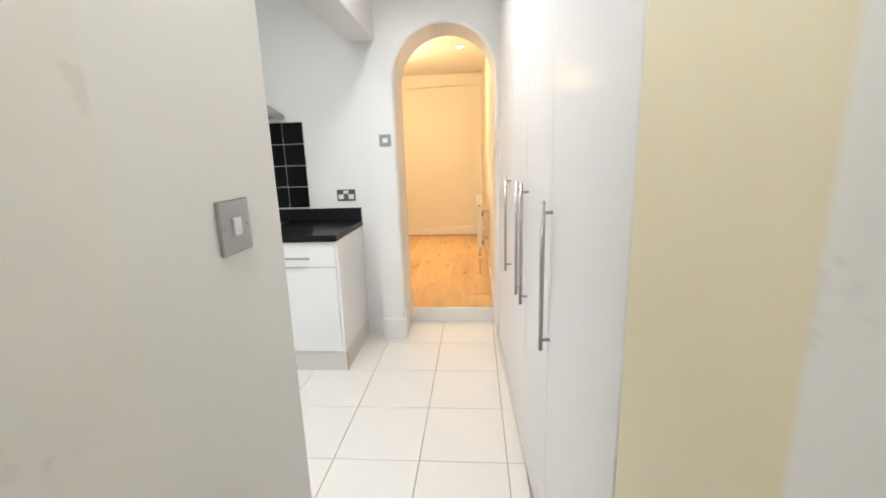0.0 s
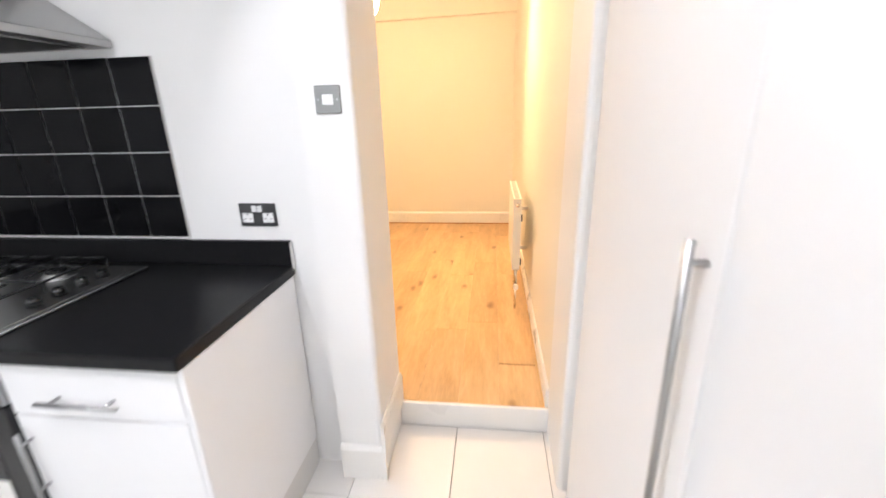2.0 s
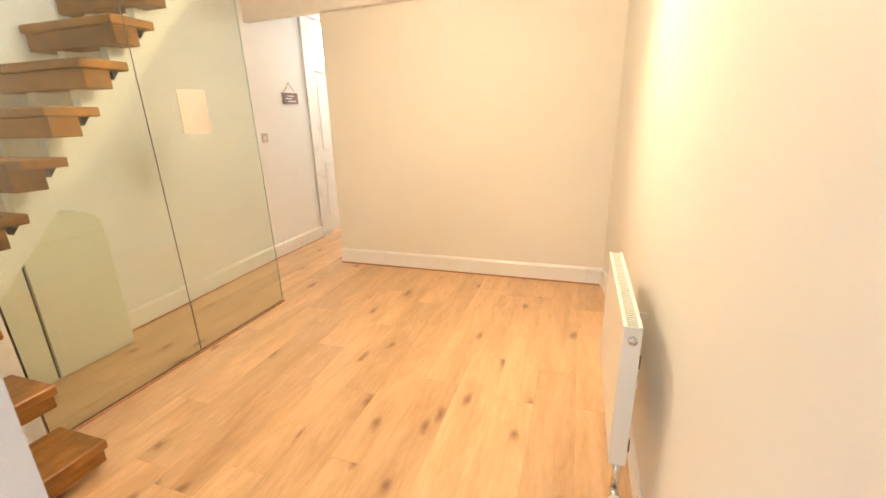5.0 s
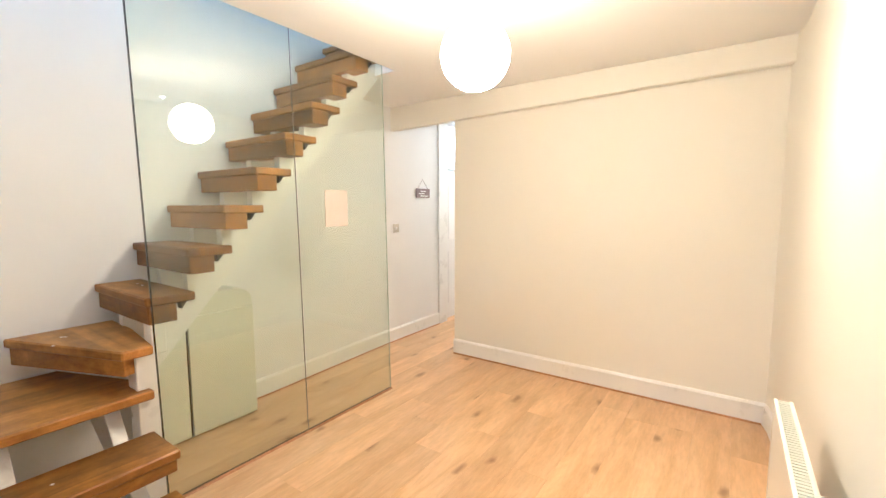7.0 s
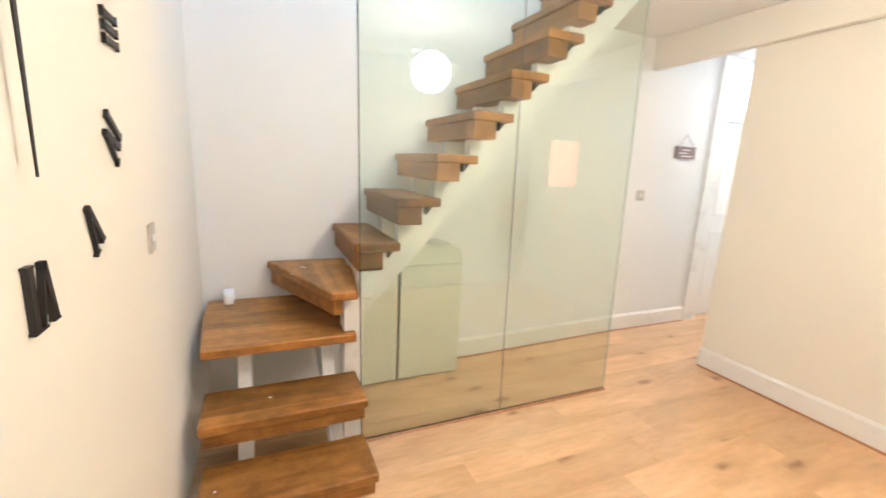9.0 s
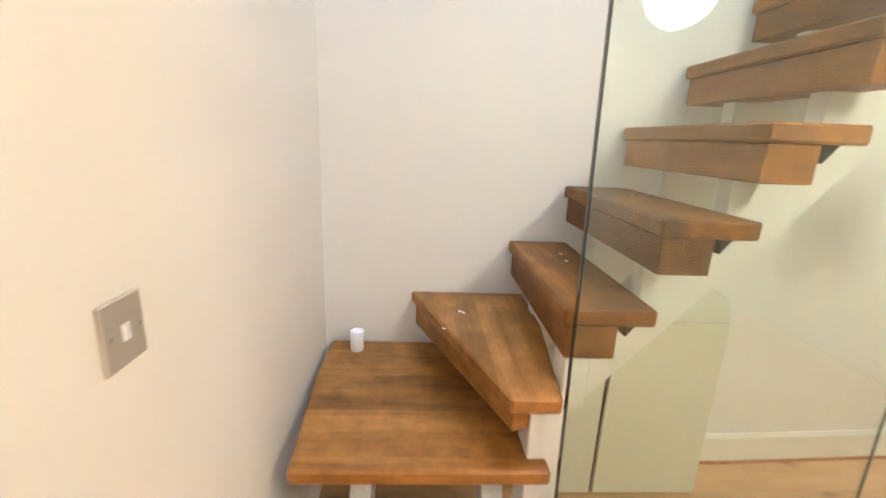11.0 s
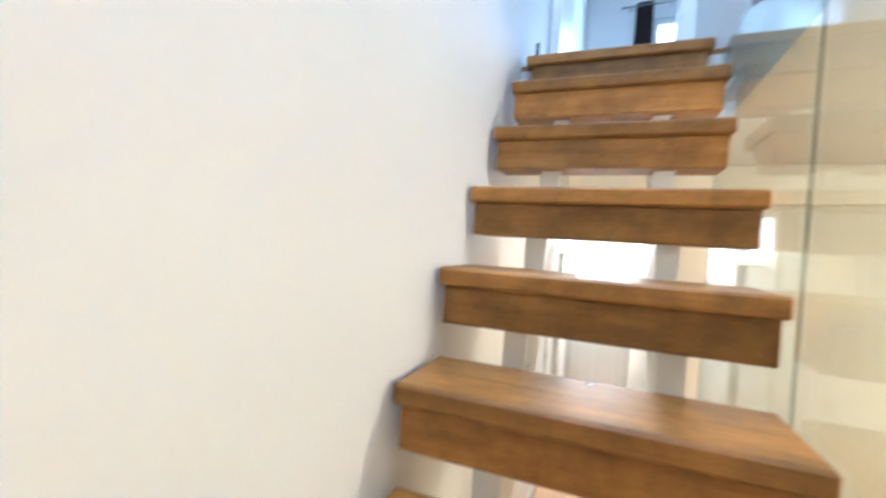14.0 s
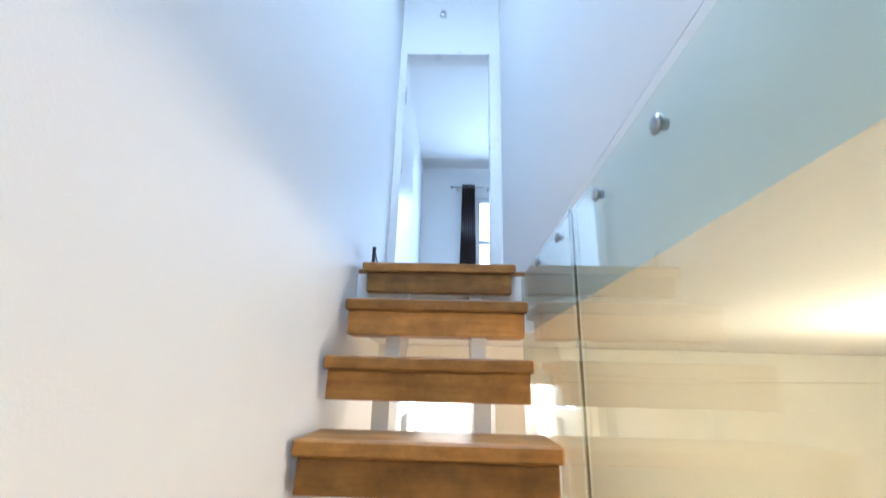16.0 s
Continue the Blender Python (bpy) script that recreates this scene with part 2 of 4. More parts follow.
M_BLKTILE = surface("black_glazed_tile", (0.006, 0.006, 0.007), 0.09, vary=0.2, scale=5, bump=0.02, grain=20, rnd=0.3)
M_WGROUT = surface("white_grout", (0.7, 0.7, 0.69), 0.8, vary=0.1, scale=30)
M_OVENGLASS = surface("smoked_oven_glass", (0.055, 0.055, 0.055), 0.06, vary=0.1)
M_PAPER = surface("paper", (0.82, 0.80, 0.76), 0.7, vary=0.03)
M_INK = surface("grey_print", (0.12, 0.14, 0.16), 0.7)
M_BLUE = surface("blue_plastic", (0.03, 0.14, 0.45), 0.35)
M_PLASTIC = surface("white_plastic", (0.82, 0.82, 0.82), 0.3, vary=0.02)
M_IRON = surface("matt_black_metal", (0.015, 0.014, 0.013), 0.45, vary=0.2, scale=30)
M_CURTAIN = surface("dark_brown_curtain", (0.035, 0.022, 0.02), 0.85, vary=0.5, scale=25)
M_RAD = surface("cream_radiator_enamel", (0.80, 0.77, 0.67), 0.3, vary=0.03)
# radiator enamel greyed so the shade inside the grille is in its colour
M_GRILLE = surface("shaded_radiator_grille", (0.58, 0.60, 0.52), 0.4, vary=0.05)
M_CUP = surface("pale_cupboard_paint", (0.72, 0.73, 0.62), 0.45, vary=0.05)
M_DOOR = surface("white_door_paint", (0.82, 0.81, 0.79), 0.3, vary=0.03, scale=5)
M_SIGN = surface("weathered_sign_wood", (0.27, 0.20, 0.20), 0.7, vary=0.3, scale=40)
M_GLASS = glass("green_stair_glass", (0.925, 0.964, 0.928), 1.72)
M_PANE = glass("window_glass", (0.97, 0.98, 0.98))
M_JOINT = surface("grey_silicone", (0.10, 0.12, 0.11), 0.5)
M_COPPER = surface("copper_hinge", (0.72, 0.36, 0.16), 0.4, 0.7, vary=0.1, scale=30)
M_PALE_EDGE = surface("pale_glass_edge", (0.42, 0.50, 0.44), 0.15, vary=0.1)
M_EDGE = surface("dark_glass_edge", (0.012, 0.02, 0.018), 0.15, vary=0.1)
M_GLOBE = glow("opal_globe", (1.0, 0.69, 0.40), 47.0)
M_SPOT = glow("spot_face", (1.0, 0.85, 0.65), 45.0)
M_NOTICE = surface("cream_notice_paper", (0.60, 0.53, 0.46), 0.7, vary=0.05, scale=12)
for m, level in ((M_BLKTILE, 0.12), (M_WORK, 0.16), (M_CARCASS, 0.04), (M_OVENGLASS, 0.35), (M_TREAD, 0.3), (M_TREAD_DARK, 0.28), (M_TREAD_CROSS, 0.35)):
    m.node_tree.nodes["Principled BSDF"].inputs["Specular IOR Level"].default_value = level
M_CARCASS.node_tree.nodes["Principled BSDF"].inputs["IOR"].default_value = 1.09
M_DAY = glow("daylight_backdrop", (0.92, 0.96, 1.0), 2.6)

# ---- mesh tools --------------------------------------------------------


def box(bm, x0, x1, y0, y1, z0, z1, bevel=0.0, seg=1):
    vs = [bm.verts.new((x, y, z)) for z in (min(z0, z1), max(z0, z1)) for x, y in
          ((min(x0, x1), min(y0, y1)), (max(x0, x1), min(y0, y1)), (max(x0, x1), max(y0, y1)), (min(x0, x1), max(y0, y1)))]
    fs = [bm.faces.new([vs[i] for i in f]) for f in
          ((3, 2, 1, 0), (4, 5, 6, 7), (0, 1, 5, 4), (1, 2, 6, 5), (2, 3, 7, 6), (3, 0, 4, 7))]
    if bevel:
        es = list({e for f in fs for e in f.edges})
        bmesh.ops.bevel(bm, geom=es, offset=bevel, segments=seg, profile=0.5, affect='EDGES')
    return bm


def prism(bm, pts, axis, a, b, bevel=0.0):
    """A polygon given in the two other axes, drawn out along axis from a to b."""
    def at(p, v):
        c = list(p)
        c.insert(axis, v)
        return c
    lo = [bm.verts.new(at(p, a)) for p in pts]
    hi = [bm.verts.new(at(p, b)) for p in pts]
    n = len(pts)
    fs = [bm.faces.new(lo), bm.faces.new(hi)]
    fs += [bm.faces.new((lo[i], lo[(i + 1) % n], hi[(i + 1) % n], hi[i])) for i in range(n)]
    bmesh.ops.recalc_face_normals(bm, faces=fs)
    if bevel:
        bmesh.ops.bevel(bm, geom=list({e for f in fs for e in f.edges}), offset=bevel, segments=1, profile=0.5, affect='EDGES')
    return bm


def rod(bm, p, q, r, n=12, r2=None):
    p, q = Vector(p), Vector(q)
    d = q - p
    m = Matrix.Translation((p + q) / 2) @ d.to_track_quat('Z', 'Y').to_matrix().to_4x4()
    bmesh.ops.create_cone(bm, cap_ends=True, segments=n, radius1=r, radius2=r if r2 is None else r2, depth=d.length, matrix=m)
    return bm


def lathe(bm, profile, n=24, m=Matrix()):
    """Rings of (radius, z), closed at the ends where the radius is 0."""
    rings = []
    for r, z in profile:
        rings.append([bm.verts.new(m @ Vector((r * math.cos(2 * math.pi * i / n), r * math.sin(2 * math.pi * i / n), z))) for i in range(n)])
    for a, b in zip(rings, rings[1:]):
        for i in range(n):
            bm.faces.new((a[i], a[(i + 1) % n], b[(i + 1) % n], b[i]))
    bmesh.ops.remove_doubles(bm, verts=bm.verts[:], dist=1e-5)
    bmesh.ops.recalc_face_normals(bm, faces=bm.faces[:])
    return bm


def B():
    return bmesh.new()


def mesh_of(name, bm, material, smooth=False):
    me = bpy.data.meshes.new(name)
    bmesh.ops.recalc_face_normals(bm, faces=bm.faces[:])
    bm.to_mesh(me)
    bm.free()
    me.materials.append(material)
    if smooth:
        for p in me.polygons:
            p.use_smooth = True
    return me


def part(name, bm, material, parent=None, label="", smooth=False):
    ob = new(name, mesh_of(name, bm, material, smooth))
    if parent is not None:
        ob.parent = parent
        ob.matrix_parent_inverse = parent.matrix_world.inverted()
    if label:
        ob["label"] = label
    return ob


def thing(name, label, category, group="", at=(0, 0, 0)):
    ob = new(name)
    ob.location = at
    ob.matrix_world = Matrix.Translation(at)
    ob.empty_display_size = 0.1
    return tagged(ob, label, category, group)


def struct(name, bm, material, label, category):
    return tagged(part(name, bm, material), label, category, kind="structure")


# ---- plan --------------------------------------------------------------
KF = -0.12                      # kitchen floor; the living room floor is 0
XR, XG, YK, YA, YF = 0.39, -2.0, 2.93, 3.285, 6.51
AL, AR = -0.29, 0.39            # arch opening
CEIL, KCEIL, UF, UCEIL, BCEIL = 2.38, 2.33, 2.665, 5.45, 5.0
RISE, GOING, DROP = 0.21, 0.187, 0.065
XW = -2.69                      # stair wall
XH = -2.75                      # hall wall


def tread_z(i):
    return RISE * i - DROP


def tread_y(i):
    return 3.04 + GOING * i


# ---- large structure ---------------------------------------------------
floor_k = struct("floor_kitchen", box(B(), -2.75, 0.8, -1.2, 3.25, KF - 0.12, KF - 0.006), M_GROUT, "white square floor tiles with thin grey joints", "floor")
floor_l = struct("floor_living", box(box(B(), -2.9, 0.6, 3.262, 6.52, -0.14, -0.009), -2.9, -1.8, 6.52, 9.5, -0.14, -0.009), M_SLAB, "knotty oak laminate planks", "floor")
struct("threshold_step", box(B(), AL, AR, 3.245, 3.262, KF - 0.006, 0.0, 0.003), M_TRIM, "white painted timber riser at the arch step", "step")

wa = B()
prof = [(AL, KF - 0.1), (AL, 1.717)]
cx, rr = (AL + AR) / 2, (AR - AL) / 2
prof += [(cx - rr * math.cos(a), 1.717 + rr * math.sin(a)) for a in [math.pi * k / 24 for k in range(1, 24)]]
prof += [(AR, 1.717), (AR, KF - 0.1), (0.62, KF - 0.1), (0.62, CEIL + 0.2), (-0.459, CEIL + 0.2), (-0.459, KF - 0.1)]
prism(wa, prof, 1, YK, 3.262)
# plaster arris round the opening, worn soft
arris = [e for e in wa.edges if all(abs(v.co.y - YK) < 1e-4 and AL - 1e-3 < v.co.x < AR + 1e-3 and -0.3 < v.co.z < 2.1 for v in e.verts) and max(v.co.z for v in e.verts) > 0]
bmesh.ops.bevel(wa, geom=arris, offset=0.022, segments=4, profile=0.5, affect='EDGES')
struct("wall_arch", wa, M_WHITE_WALL, "white plastered wall with a round-headed arch", "wall")
struct("wall_hob", box(B(), -2.9, -0.459, 3.0, 3.06, KF - 0.1, KCEIL + 0.05), M_WHITE_WALL, "white painted kitchen wall behind the hob", "wall")
struct("wall_clock", box(B(), -2.9, -0.459, 3.06, YA, KF - 0.1, UCEIL), M_WALL, "cream painted wall between kitchen and stairs", "wall")
struct("wall_east", box(B(), XR, 0.62, 3.262, 6.75, -0.14, CEIL + 0.2), M_WALL, "cream painted living room wall", "wall")
struct("wall_splay", prism(B(), [(XR, 6.20), (0.384, 6.30), (0.372, 6.40), (0.348, YF), (XR, YF)], 2, 0, CEIL), M_WALL, "cream plastered splay softening the room corner", "wall")
struct("wall_north", box(B(), -2.03, XR, YF, 6.63, -0.14, CEIL), M_WALL, "plain cream painted end wall", "wall")
struct("beam_living", prism(B(), [(-2.9, 2.148), (XR, 2.223), (XR, CEIL), (-2.9, CEIL)], 1, 6.44, 6.505, 0.006), M_WALL, "cream plastered ceiling beam over the end wall", "beam")
ws = B()
pts = [(XW, 3.0), (XW, 5.0), (XH, 6.3), (XH, 7.4), (-2.95, 7.4), (-2.95, 3.0)]
prism(ws, pts, 2, -0.14, UCEIL)
struct("wall_stair", ws, M_WHITE_WALL, "tall white painted stairwell wall", "wall")
hw = B()
box(hw, -2.95, XH, 8.22, 9.5, -0.14, CEIL)
box(hw, -2.95, -2.81, 7.4, 8.22, 2.35, CEIL)
struct("wall_hall_west", hw, M_WHITE_WALL, "white hall wall around a doorway", "wall")
struct("wall_hall_east", box(B(), -2.03, -1.85, 6.63, 9.5, -0.14, CEIL), M_WALL, "white hall wall", "wall")
he = B()
box(he, XH, -2.66, 9.3, 9.45, -0.14, CEIL)
box(he, -2.10, -2.03, 9.3, 9.45, -0.14, CEIL)
box(he, -2.66, -2.10, 9.3, 9.45, 2.31, CEIL)
struct("wall_hall_end", he, M_WHITE_WALL, "white wall around the front door", "wall")

cl = B()
box(cl, -1.966, 0.62, 3.0, 6.64, CEIL, UF - 0.002)
box(cl, -2.9, -1.966, 5.62, 9.5, CEIL, UF - 0.04)
struct("ceiling_living", cl, M_CEIL, "smooth cream painted ceiling open over the stairs", "ceiling")
struct("ceiling_kitchen", box(B(), -2.75, 0.8, -1.2, 3.0, KCEIL, KCEIL + 0.1), M_CEIL, "smooth white kitchen ceiling", "ceiling")
struct("wall_stairwell_east", box(B(), -1.966, -1.9, 3.0, 6.5, UF, UCEIL), M_WHITE_WALL, "white stairwell wall above the glass", "wall")
struct("floor_landing", box(B(), -2.9, -1.975, 5.62, 9.3, UF - 0.04, UF - 0.02), M_TREAD, "dark stained boards of the upper landing", "floor")
ud = B()
box(ud, -2.9, -2.71, 6.56, 6.66, UF - 0.02, UCEIL)
box(ud, -2.03, 0.2, 6.56, 6.66, UF - 0.02, UCEIL)
box(ud, -2.71, -2.03, 6.56, 6.66, UF + 2.0, UCEIL)
struct("wall_bedroom_door", ud, M_WHITE_WALL, "white wall around the bedroom doorway", "wall")
bw = B()
box(bw, -2.95, -2.76, 6.66, 9.3, UF - 0.02, BCEIL)
box(bw, 0.2, 0.3, 6.66, 9.3, UF - 0.02, BCEIL)
box(bw, -2.95, -2.03, 9.1, 9.3, UF - 0.02, BCEIL)
box(bw, -0.9, 0.3, 9.1, 9.3, UF - 0.02, BCEIL)
box(bw, -2.03, -0.9, 9.1, 9.3, UF - 0.02, UF + 0.6)
box(bw, -2.03, -0.9, 9.1, 9.3, 4.55, BCEIL)
struct("wall_bedroom", bw, M_WHITE_WALL, "white bedroom walls with a tall bright window", "wall")
struct("floor_bedroom", box(B(), -1.975, 0.3, 6.5, 9.3, UF - 0.1, UF - 0.02), M_SLAB, "bedroom floor", "floor")
uc = B()
box(uc, -2.95, 0.3, 5.0, 6.66, UCEIL, UCEIL + 0.1)
box(uc, -2.95, 0.3, 6.66, 9.3, BCEIL, BCEIL + 0.1)
box(uc, -2.95, -1.9, 3.0, 3.2, UCEIL, UCEIL + 0.1)
struct("ceiling_upper", uc, M_CEIL, "white ceiling of the upper floor", "ceiling")
# glowing panel for an assumed rooflight that stays out of view
struct("window_assumed_rooflight", box(B(), -2.95, -1.9, 3.2, 5.0, UCEIL + 0.05, UCEIL + 0.06), M_DAY, "assumed glowing rooflight over the stairs, out of view", "window")

# kitchen shell
struct("wall_kitchen_west", box(B(), -2.85, -2.75, -1.2, 3.0, KF - 0.1, KCEIL), M_WHITE_WALL, "white kitchen wall", "wall")
ks = B()
box(ks, -2.85, 0.8, -1.3, -1.2, KF - 0.1, KCEIL)
struct("wall_kitchen_south", ks, M_WHITE_WALL, "white wall behind the doorway", "wall")
struct("wall_kitchen_east", box(B(), 0.68, 0.8, 0.60, 2.93, KF - 0.1, KCEIL), M_WHITE_WALL, "white wall behind the tall cabinets", "wall")
struct("wall_entry_east", box(B(), 0.5045, 0.8, -1.2, 0.698, KF - 0.1, KCEIL), M_CREAM, "yellowish cream painted wall beside the tall cabinets", "wall")
struct("wall_entry_west", box(B(), -0.26, -0.153, -1.2, 0.82, KF - 0.1, KCEIL, 0.006), M_WHITE_WALL, "white wall with a light switch", "wall")
struct("beam_kitchen", box(B(), -0.59, -0.40, 0.82, 2.93, 1.97, KCEIL, 0.004), M_WHITE_WALL, "white boxed ceiling beam in the kitchen", "beam")

# ---- staircase ---------------------------------------------------------
stairs = thing("staircase", "open-riser timber staircase with dark stained treads on white strings", "staircase")


def tread(poly, z, inset_dir, front=None, wood=M_TREAD, apron=0.128):
    """A tread: a top board and a deeper board set back under its front edge."""
    bm = prism(B(), poly, 2, z - 0.042, z, 0.006)
    t = part("tread", bm, wood, stairs)
    if not apron:
        return t
    (ax, ay), (bx, by) = front
    d = Vector((bx - ax, by - ay)).normalized()
    n = Vector(inset_dir).normalized()
    a, b = Vector((ax, ay)) + d * 0.012 + n * 0.013, Vector((bx, by)) - d * 0.012 + n * 0.013
    under = [a, b, b + n * 0.12, a + n * 0.12]
    part("apron", prism(B(), [tuple(p) for p in under], 2, z - apron, z - 0.0425, 0.003), wood, t)
    return t


for i in (1, 2):
    x0 = {1: -1.585, 2: -1.785}[i]
    tread([(x0, 3.345), (x0, 3.985), (x0 - 0.27, 3.985), (x0 - 0.27, 3.345)], tread_z(i), (-1, 0), front=((x0, 3.345), (x0, 3.985)), wood=M_TREAD_CROSS, apron=0.098)
tread([(-2.005, 3.345), (-2.005, 3.982), (-2.20, 3.982), (-2.676, 3.80), (-2.676, 3.312), (-2.4, 3.312)], tread_z(3) , (-1, 0), front=((-2.005, 3.36), (-2.005, 3.97)), wood=M_TREAD_CROSS, apron=0)
tread([(-1.995, 3.985), (-1.995, 3.865), (-2.678, 3.616), (-2.678, 4.045), (-2.40, 4.04)], tread_z(4), (-0.34, 0.94), front=((-2.03, 3.878), (-2.676, 3.617)))
for i in range(5, 13):
    y, xe, dp = tread_y(i), {10: -2.013, 11: -2.042}.get(i, -2.024), 0.215 if i == 5 else 0.225
    tread([(xe, y), (xe, y + dp), (-2.678, y + dp), (-2.678, y)], tread_z(i), (0, 1), front=((xe, y), (-2.678, y)), wood=M_TREAD_DARK if i < 7 else M_TREAD)
yl = 5.56
tread([(-2.022, yl), (-2.022, yl + 0.25), (-2.69, yl + 0.25), (-2.69, yl)], UF, (0, 1), front=((-2.03, yl), (-2.68, yl)))

# strings of the straight flight and of the bottom steps
def under_line(y):
    return tread_z(5) - 0.10 + (y - tread_y(5) - 0.12) * RISE / GOING


for xs in (-2.505, -2.195):
    prof = [(3.99, under_line(3.99) - 0.24), (5.66, under_line(5.66) - 0.27), (5.66, UF - 0.05)]
    for i in range(12, 4, -1):
        yb = tread_y(i)
        prof += [(yb + 0.245, tread_z(i) - 0.045), (yb + 0.055, tread_z(i) - 0.045)]
    prof += [(tread_y(5) + 0.055, tread_z(4) - 0.05), (3.99, tread_z(4) - 0.05)]
    part("string", prism(B(), prof, 0, xs - 0.026, xs + 0.026), M_TRIM, stairs, "white painted cut string")
for i in range(5, 13):
    yb = tread_y(i) + 0.16
    bm = prism(B(), [(yb, tread_z(i) - 0.0425), (yb + 0.035, tread_z(i) - 0.0425), (yb + 0.004, tread_z(i) - 0.082)], 0, -2.10, -2.06)
    part("bracket", bm, M_IRON, stairs, "small black steel bracket")
for ys in (3.50, 3.865):
    bm = prism(B(), [(-1.66, 0.0), (-1.74, 0.0), (-2.42, 0.40), (-2.42, 0.565 - 0.043), (-2.22, 0.522), (-2.06, 0.312), (-1.84, 0.10), (-1.66, 0.10)], 1, ys - 0.03, ys + 0.03, 0.003)
    part("string", bm, M_TRIM, stairs, "white painted string under the bottom steps")
part("newel", box(B(), -2.15, -2.05, 3.93, 4.02, 0.0, tread_z(4) - 0.045, 0.004), M_TRIM, stairs, "white painted corner post")
part("newel", box(B(), -2.13, -2.05, 4.0, 4.06, tread_z(4) - 0.06, tread_z(5) - 0.129, 0.003), M_TRIM, stairs, "white painted corner post")

def leaning(bm):
    """The panes stand a little out of plumb."""
    for v in bm.verts:
        v.co.x -= 0.0015 * v.co.z
        v.co.y -= 0.017 * v.co.z
    return bm


for k, (y0, y1, zt) in enumerate(((4.005, 4.796, 2.578), (4.804, 5.560, 2.59))):
    gp = thing("glass_panel", "tall frameless green-tinted glass balustrade panel from floor to ceiling", "glass panel", "stair glass")
    g = part("pane", leaning(box(B(), -2.006, -1.994, y0 + 0.004, y1 - 0.002, 0.008, zt)), M_GLASS, gp)
    g.visible_shadow = False
    if k == 0:
        part("edge", leaning(box(B(), -2.0062, -1.9938, y0, y0 + 0.0035, 0.008, zt)), M_EDGE, gp, "dark polished glass edge")
        part("joint", leaning(box(B(), -2.0022, -1.9978, y1 - 0.0015, y1 + 0.0025, 0.008, zt)), M_JOINT, gp, "grey silicone joint")
    else:
        part("edge", leaning(box(B(), -2.0035, -1.9965, y1 - 0.0017, y1 - 0.0005, 0.008, zt)), M_PALE_EDGE, gp, "thin pale glass edge")
    part("channel", box(B(), -2.008, -1.992, y0, y1, 0, 0.008, 0.001), M_IRON, gp, "slim dark floor channel")
    for yb, zb in (((4.07, 2.52), (4.305, 2.527), (4.56, 2.539)), ((4.875, 2.555), (5.16, 2.565)))[k]:
        xb = -2.0065 - 0.0015 * zb
        bm = lathe(B(), [(0, 0.006), (0.010, 0.006), (0.0145, 0.003), (0.0145, 0.0), (0.008, 0.0), (0.008, -0.014), (0, -0.014)], 20, Matrix.Translation((xb, yb, zb)) @ Matrix.Rotation(radians(-90), 4, 'Y'))
        part("fixing", bm, M_STEEL, gp, "round steel stand-off fixing", True)

notice = tagged(part("notice", box(B(), -1.9955, -1.994, 4.972, 5.158, 1.27, 1.503), M_NOTICE), "plain paper notice stuck on the stair glass", "notice")

rp = random.Random(3)
for px, py, i in ((-2.501, 4.115, 5), (-2.416, 4.107, 5), (-2.480, 3.798, 4), (-2.492, 3.785, 4), (-2.355, 3.723, 4), (-2.458, 4.304, 6), (-2.30, 4.60, 7), (-1.93, 3.60, 2), (-1.70, 3.40, 1), (-2.34, 4.73, 8)):
    bm = B()
    ring = [(px + rp.uniform(0.003, 0.009) * math.cos(k * 0.785), py + rp.uniform(0.003, 0.009) * math.sin(k * 0.785)) for k in range(8)]
    prism(bm, ring, 2, tread_z(i) + 0.0003, tread_z(i) + 0.0014)
    part("paint_drop", bm, M_PAPER, stairs, "white paint drop")

cup = thing("sensor_cup", "small white plastic cup on the winder tread", "cup", at=(-2.60, 3.42, tread_z(3)))
part("shell", lathe(B(), [(0.0, 0.0), (0.019, 0.0), (0.021, 0.004), (0.021, 0.068), (0.0175, 0.068), (0.0165, 0.058), (0, 0.058)], 24, Matrix.Translation((-2.60, 3.42, tread_z(3))) @ Matrix.Scale(1.15, 4)), M_PLASTIC, cup, "", True)

# understairs cupboard
cb = thing("understairs_cupboard", "low pale painted cupboard under the stairs, doors closed", "cupboard")
part("body", prism(B(), [(4.10, 0.0), (4.765, 0.0), (4.765, 0.80), (4.74, 0.84), (4.68, 0.87), (4.42, 0.88), (4.10, 0.63)], 0, XW - 0.01, -2.515, 0.004), M_CUP, cb)
part("door", prism(B(), [(4.11, 0.012), (4.335, 0.012), (4.335, 0.80), (4.11, 0.62)], 0, -2.514, -2.497, 0.003), M_CUP, cb)
part("door", prism(B(), [(4.349, 0.012), (4.76, 0.012), (4.76, 0.745), (4.349, 0.745)], 0, -2.514, -2.497, 0.003), M_CUP, cb)

# black strip put in the door gap in place of its shade
part("gap", box(B(), -2.5148, -2.510, 4.3365, 4.3475, 0.012, 0.74), M_IRON, cb, "dark strip standing for the shade between the doors")

# ---- living room things -----------------------------------------------
rad = thing("radiator", "cream enamelled panel radiator on the living room wall", "radiator")
RY0, RY1, RZ0, RZ1, RX0, RX1 = 4.25, 4.945, 0.28, 0.758, 0.262, 0.308
part("front_panel", box(B(), RX0, RX0 + 0.013, RY0 + 0.004, RY1 - 0.004, RZ0, RZ1 - 0.008, 0.004), M_RAD, rad)
part("back_panel", box(B(), RX1 - 0.012, RX1, RY0 + 0.004, RY1 - 0.004, RZ0, RZ1 - 0.008, 0.003), M_RAD, rad)
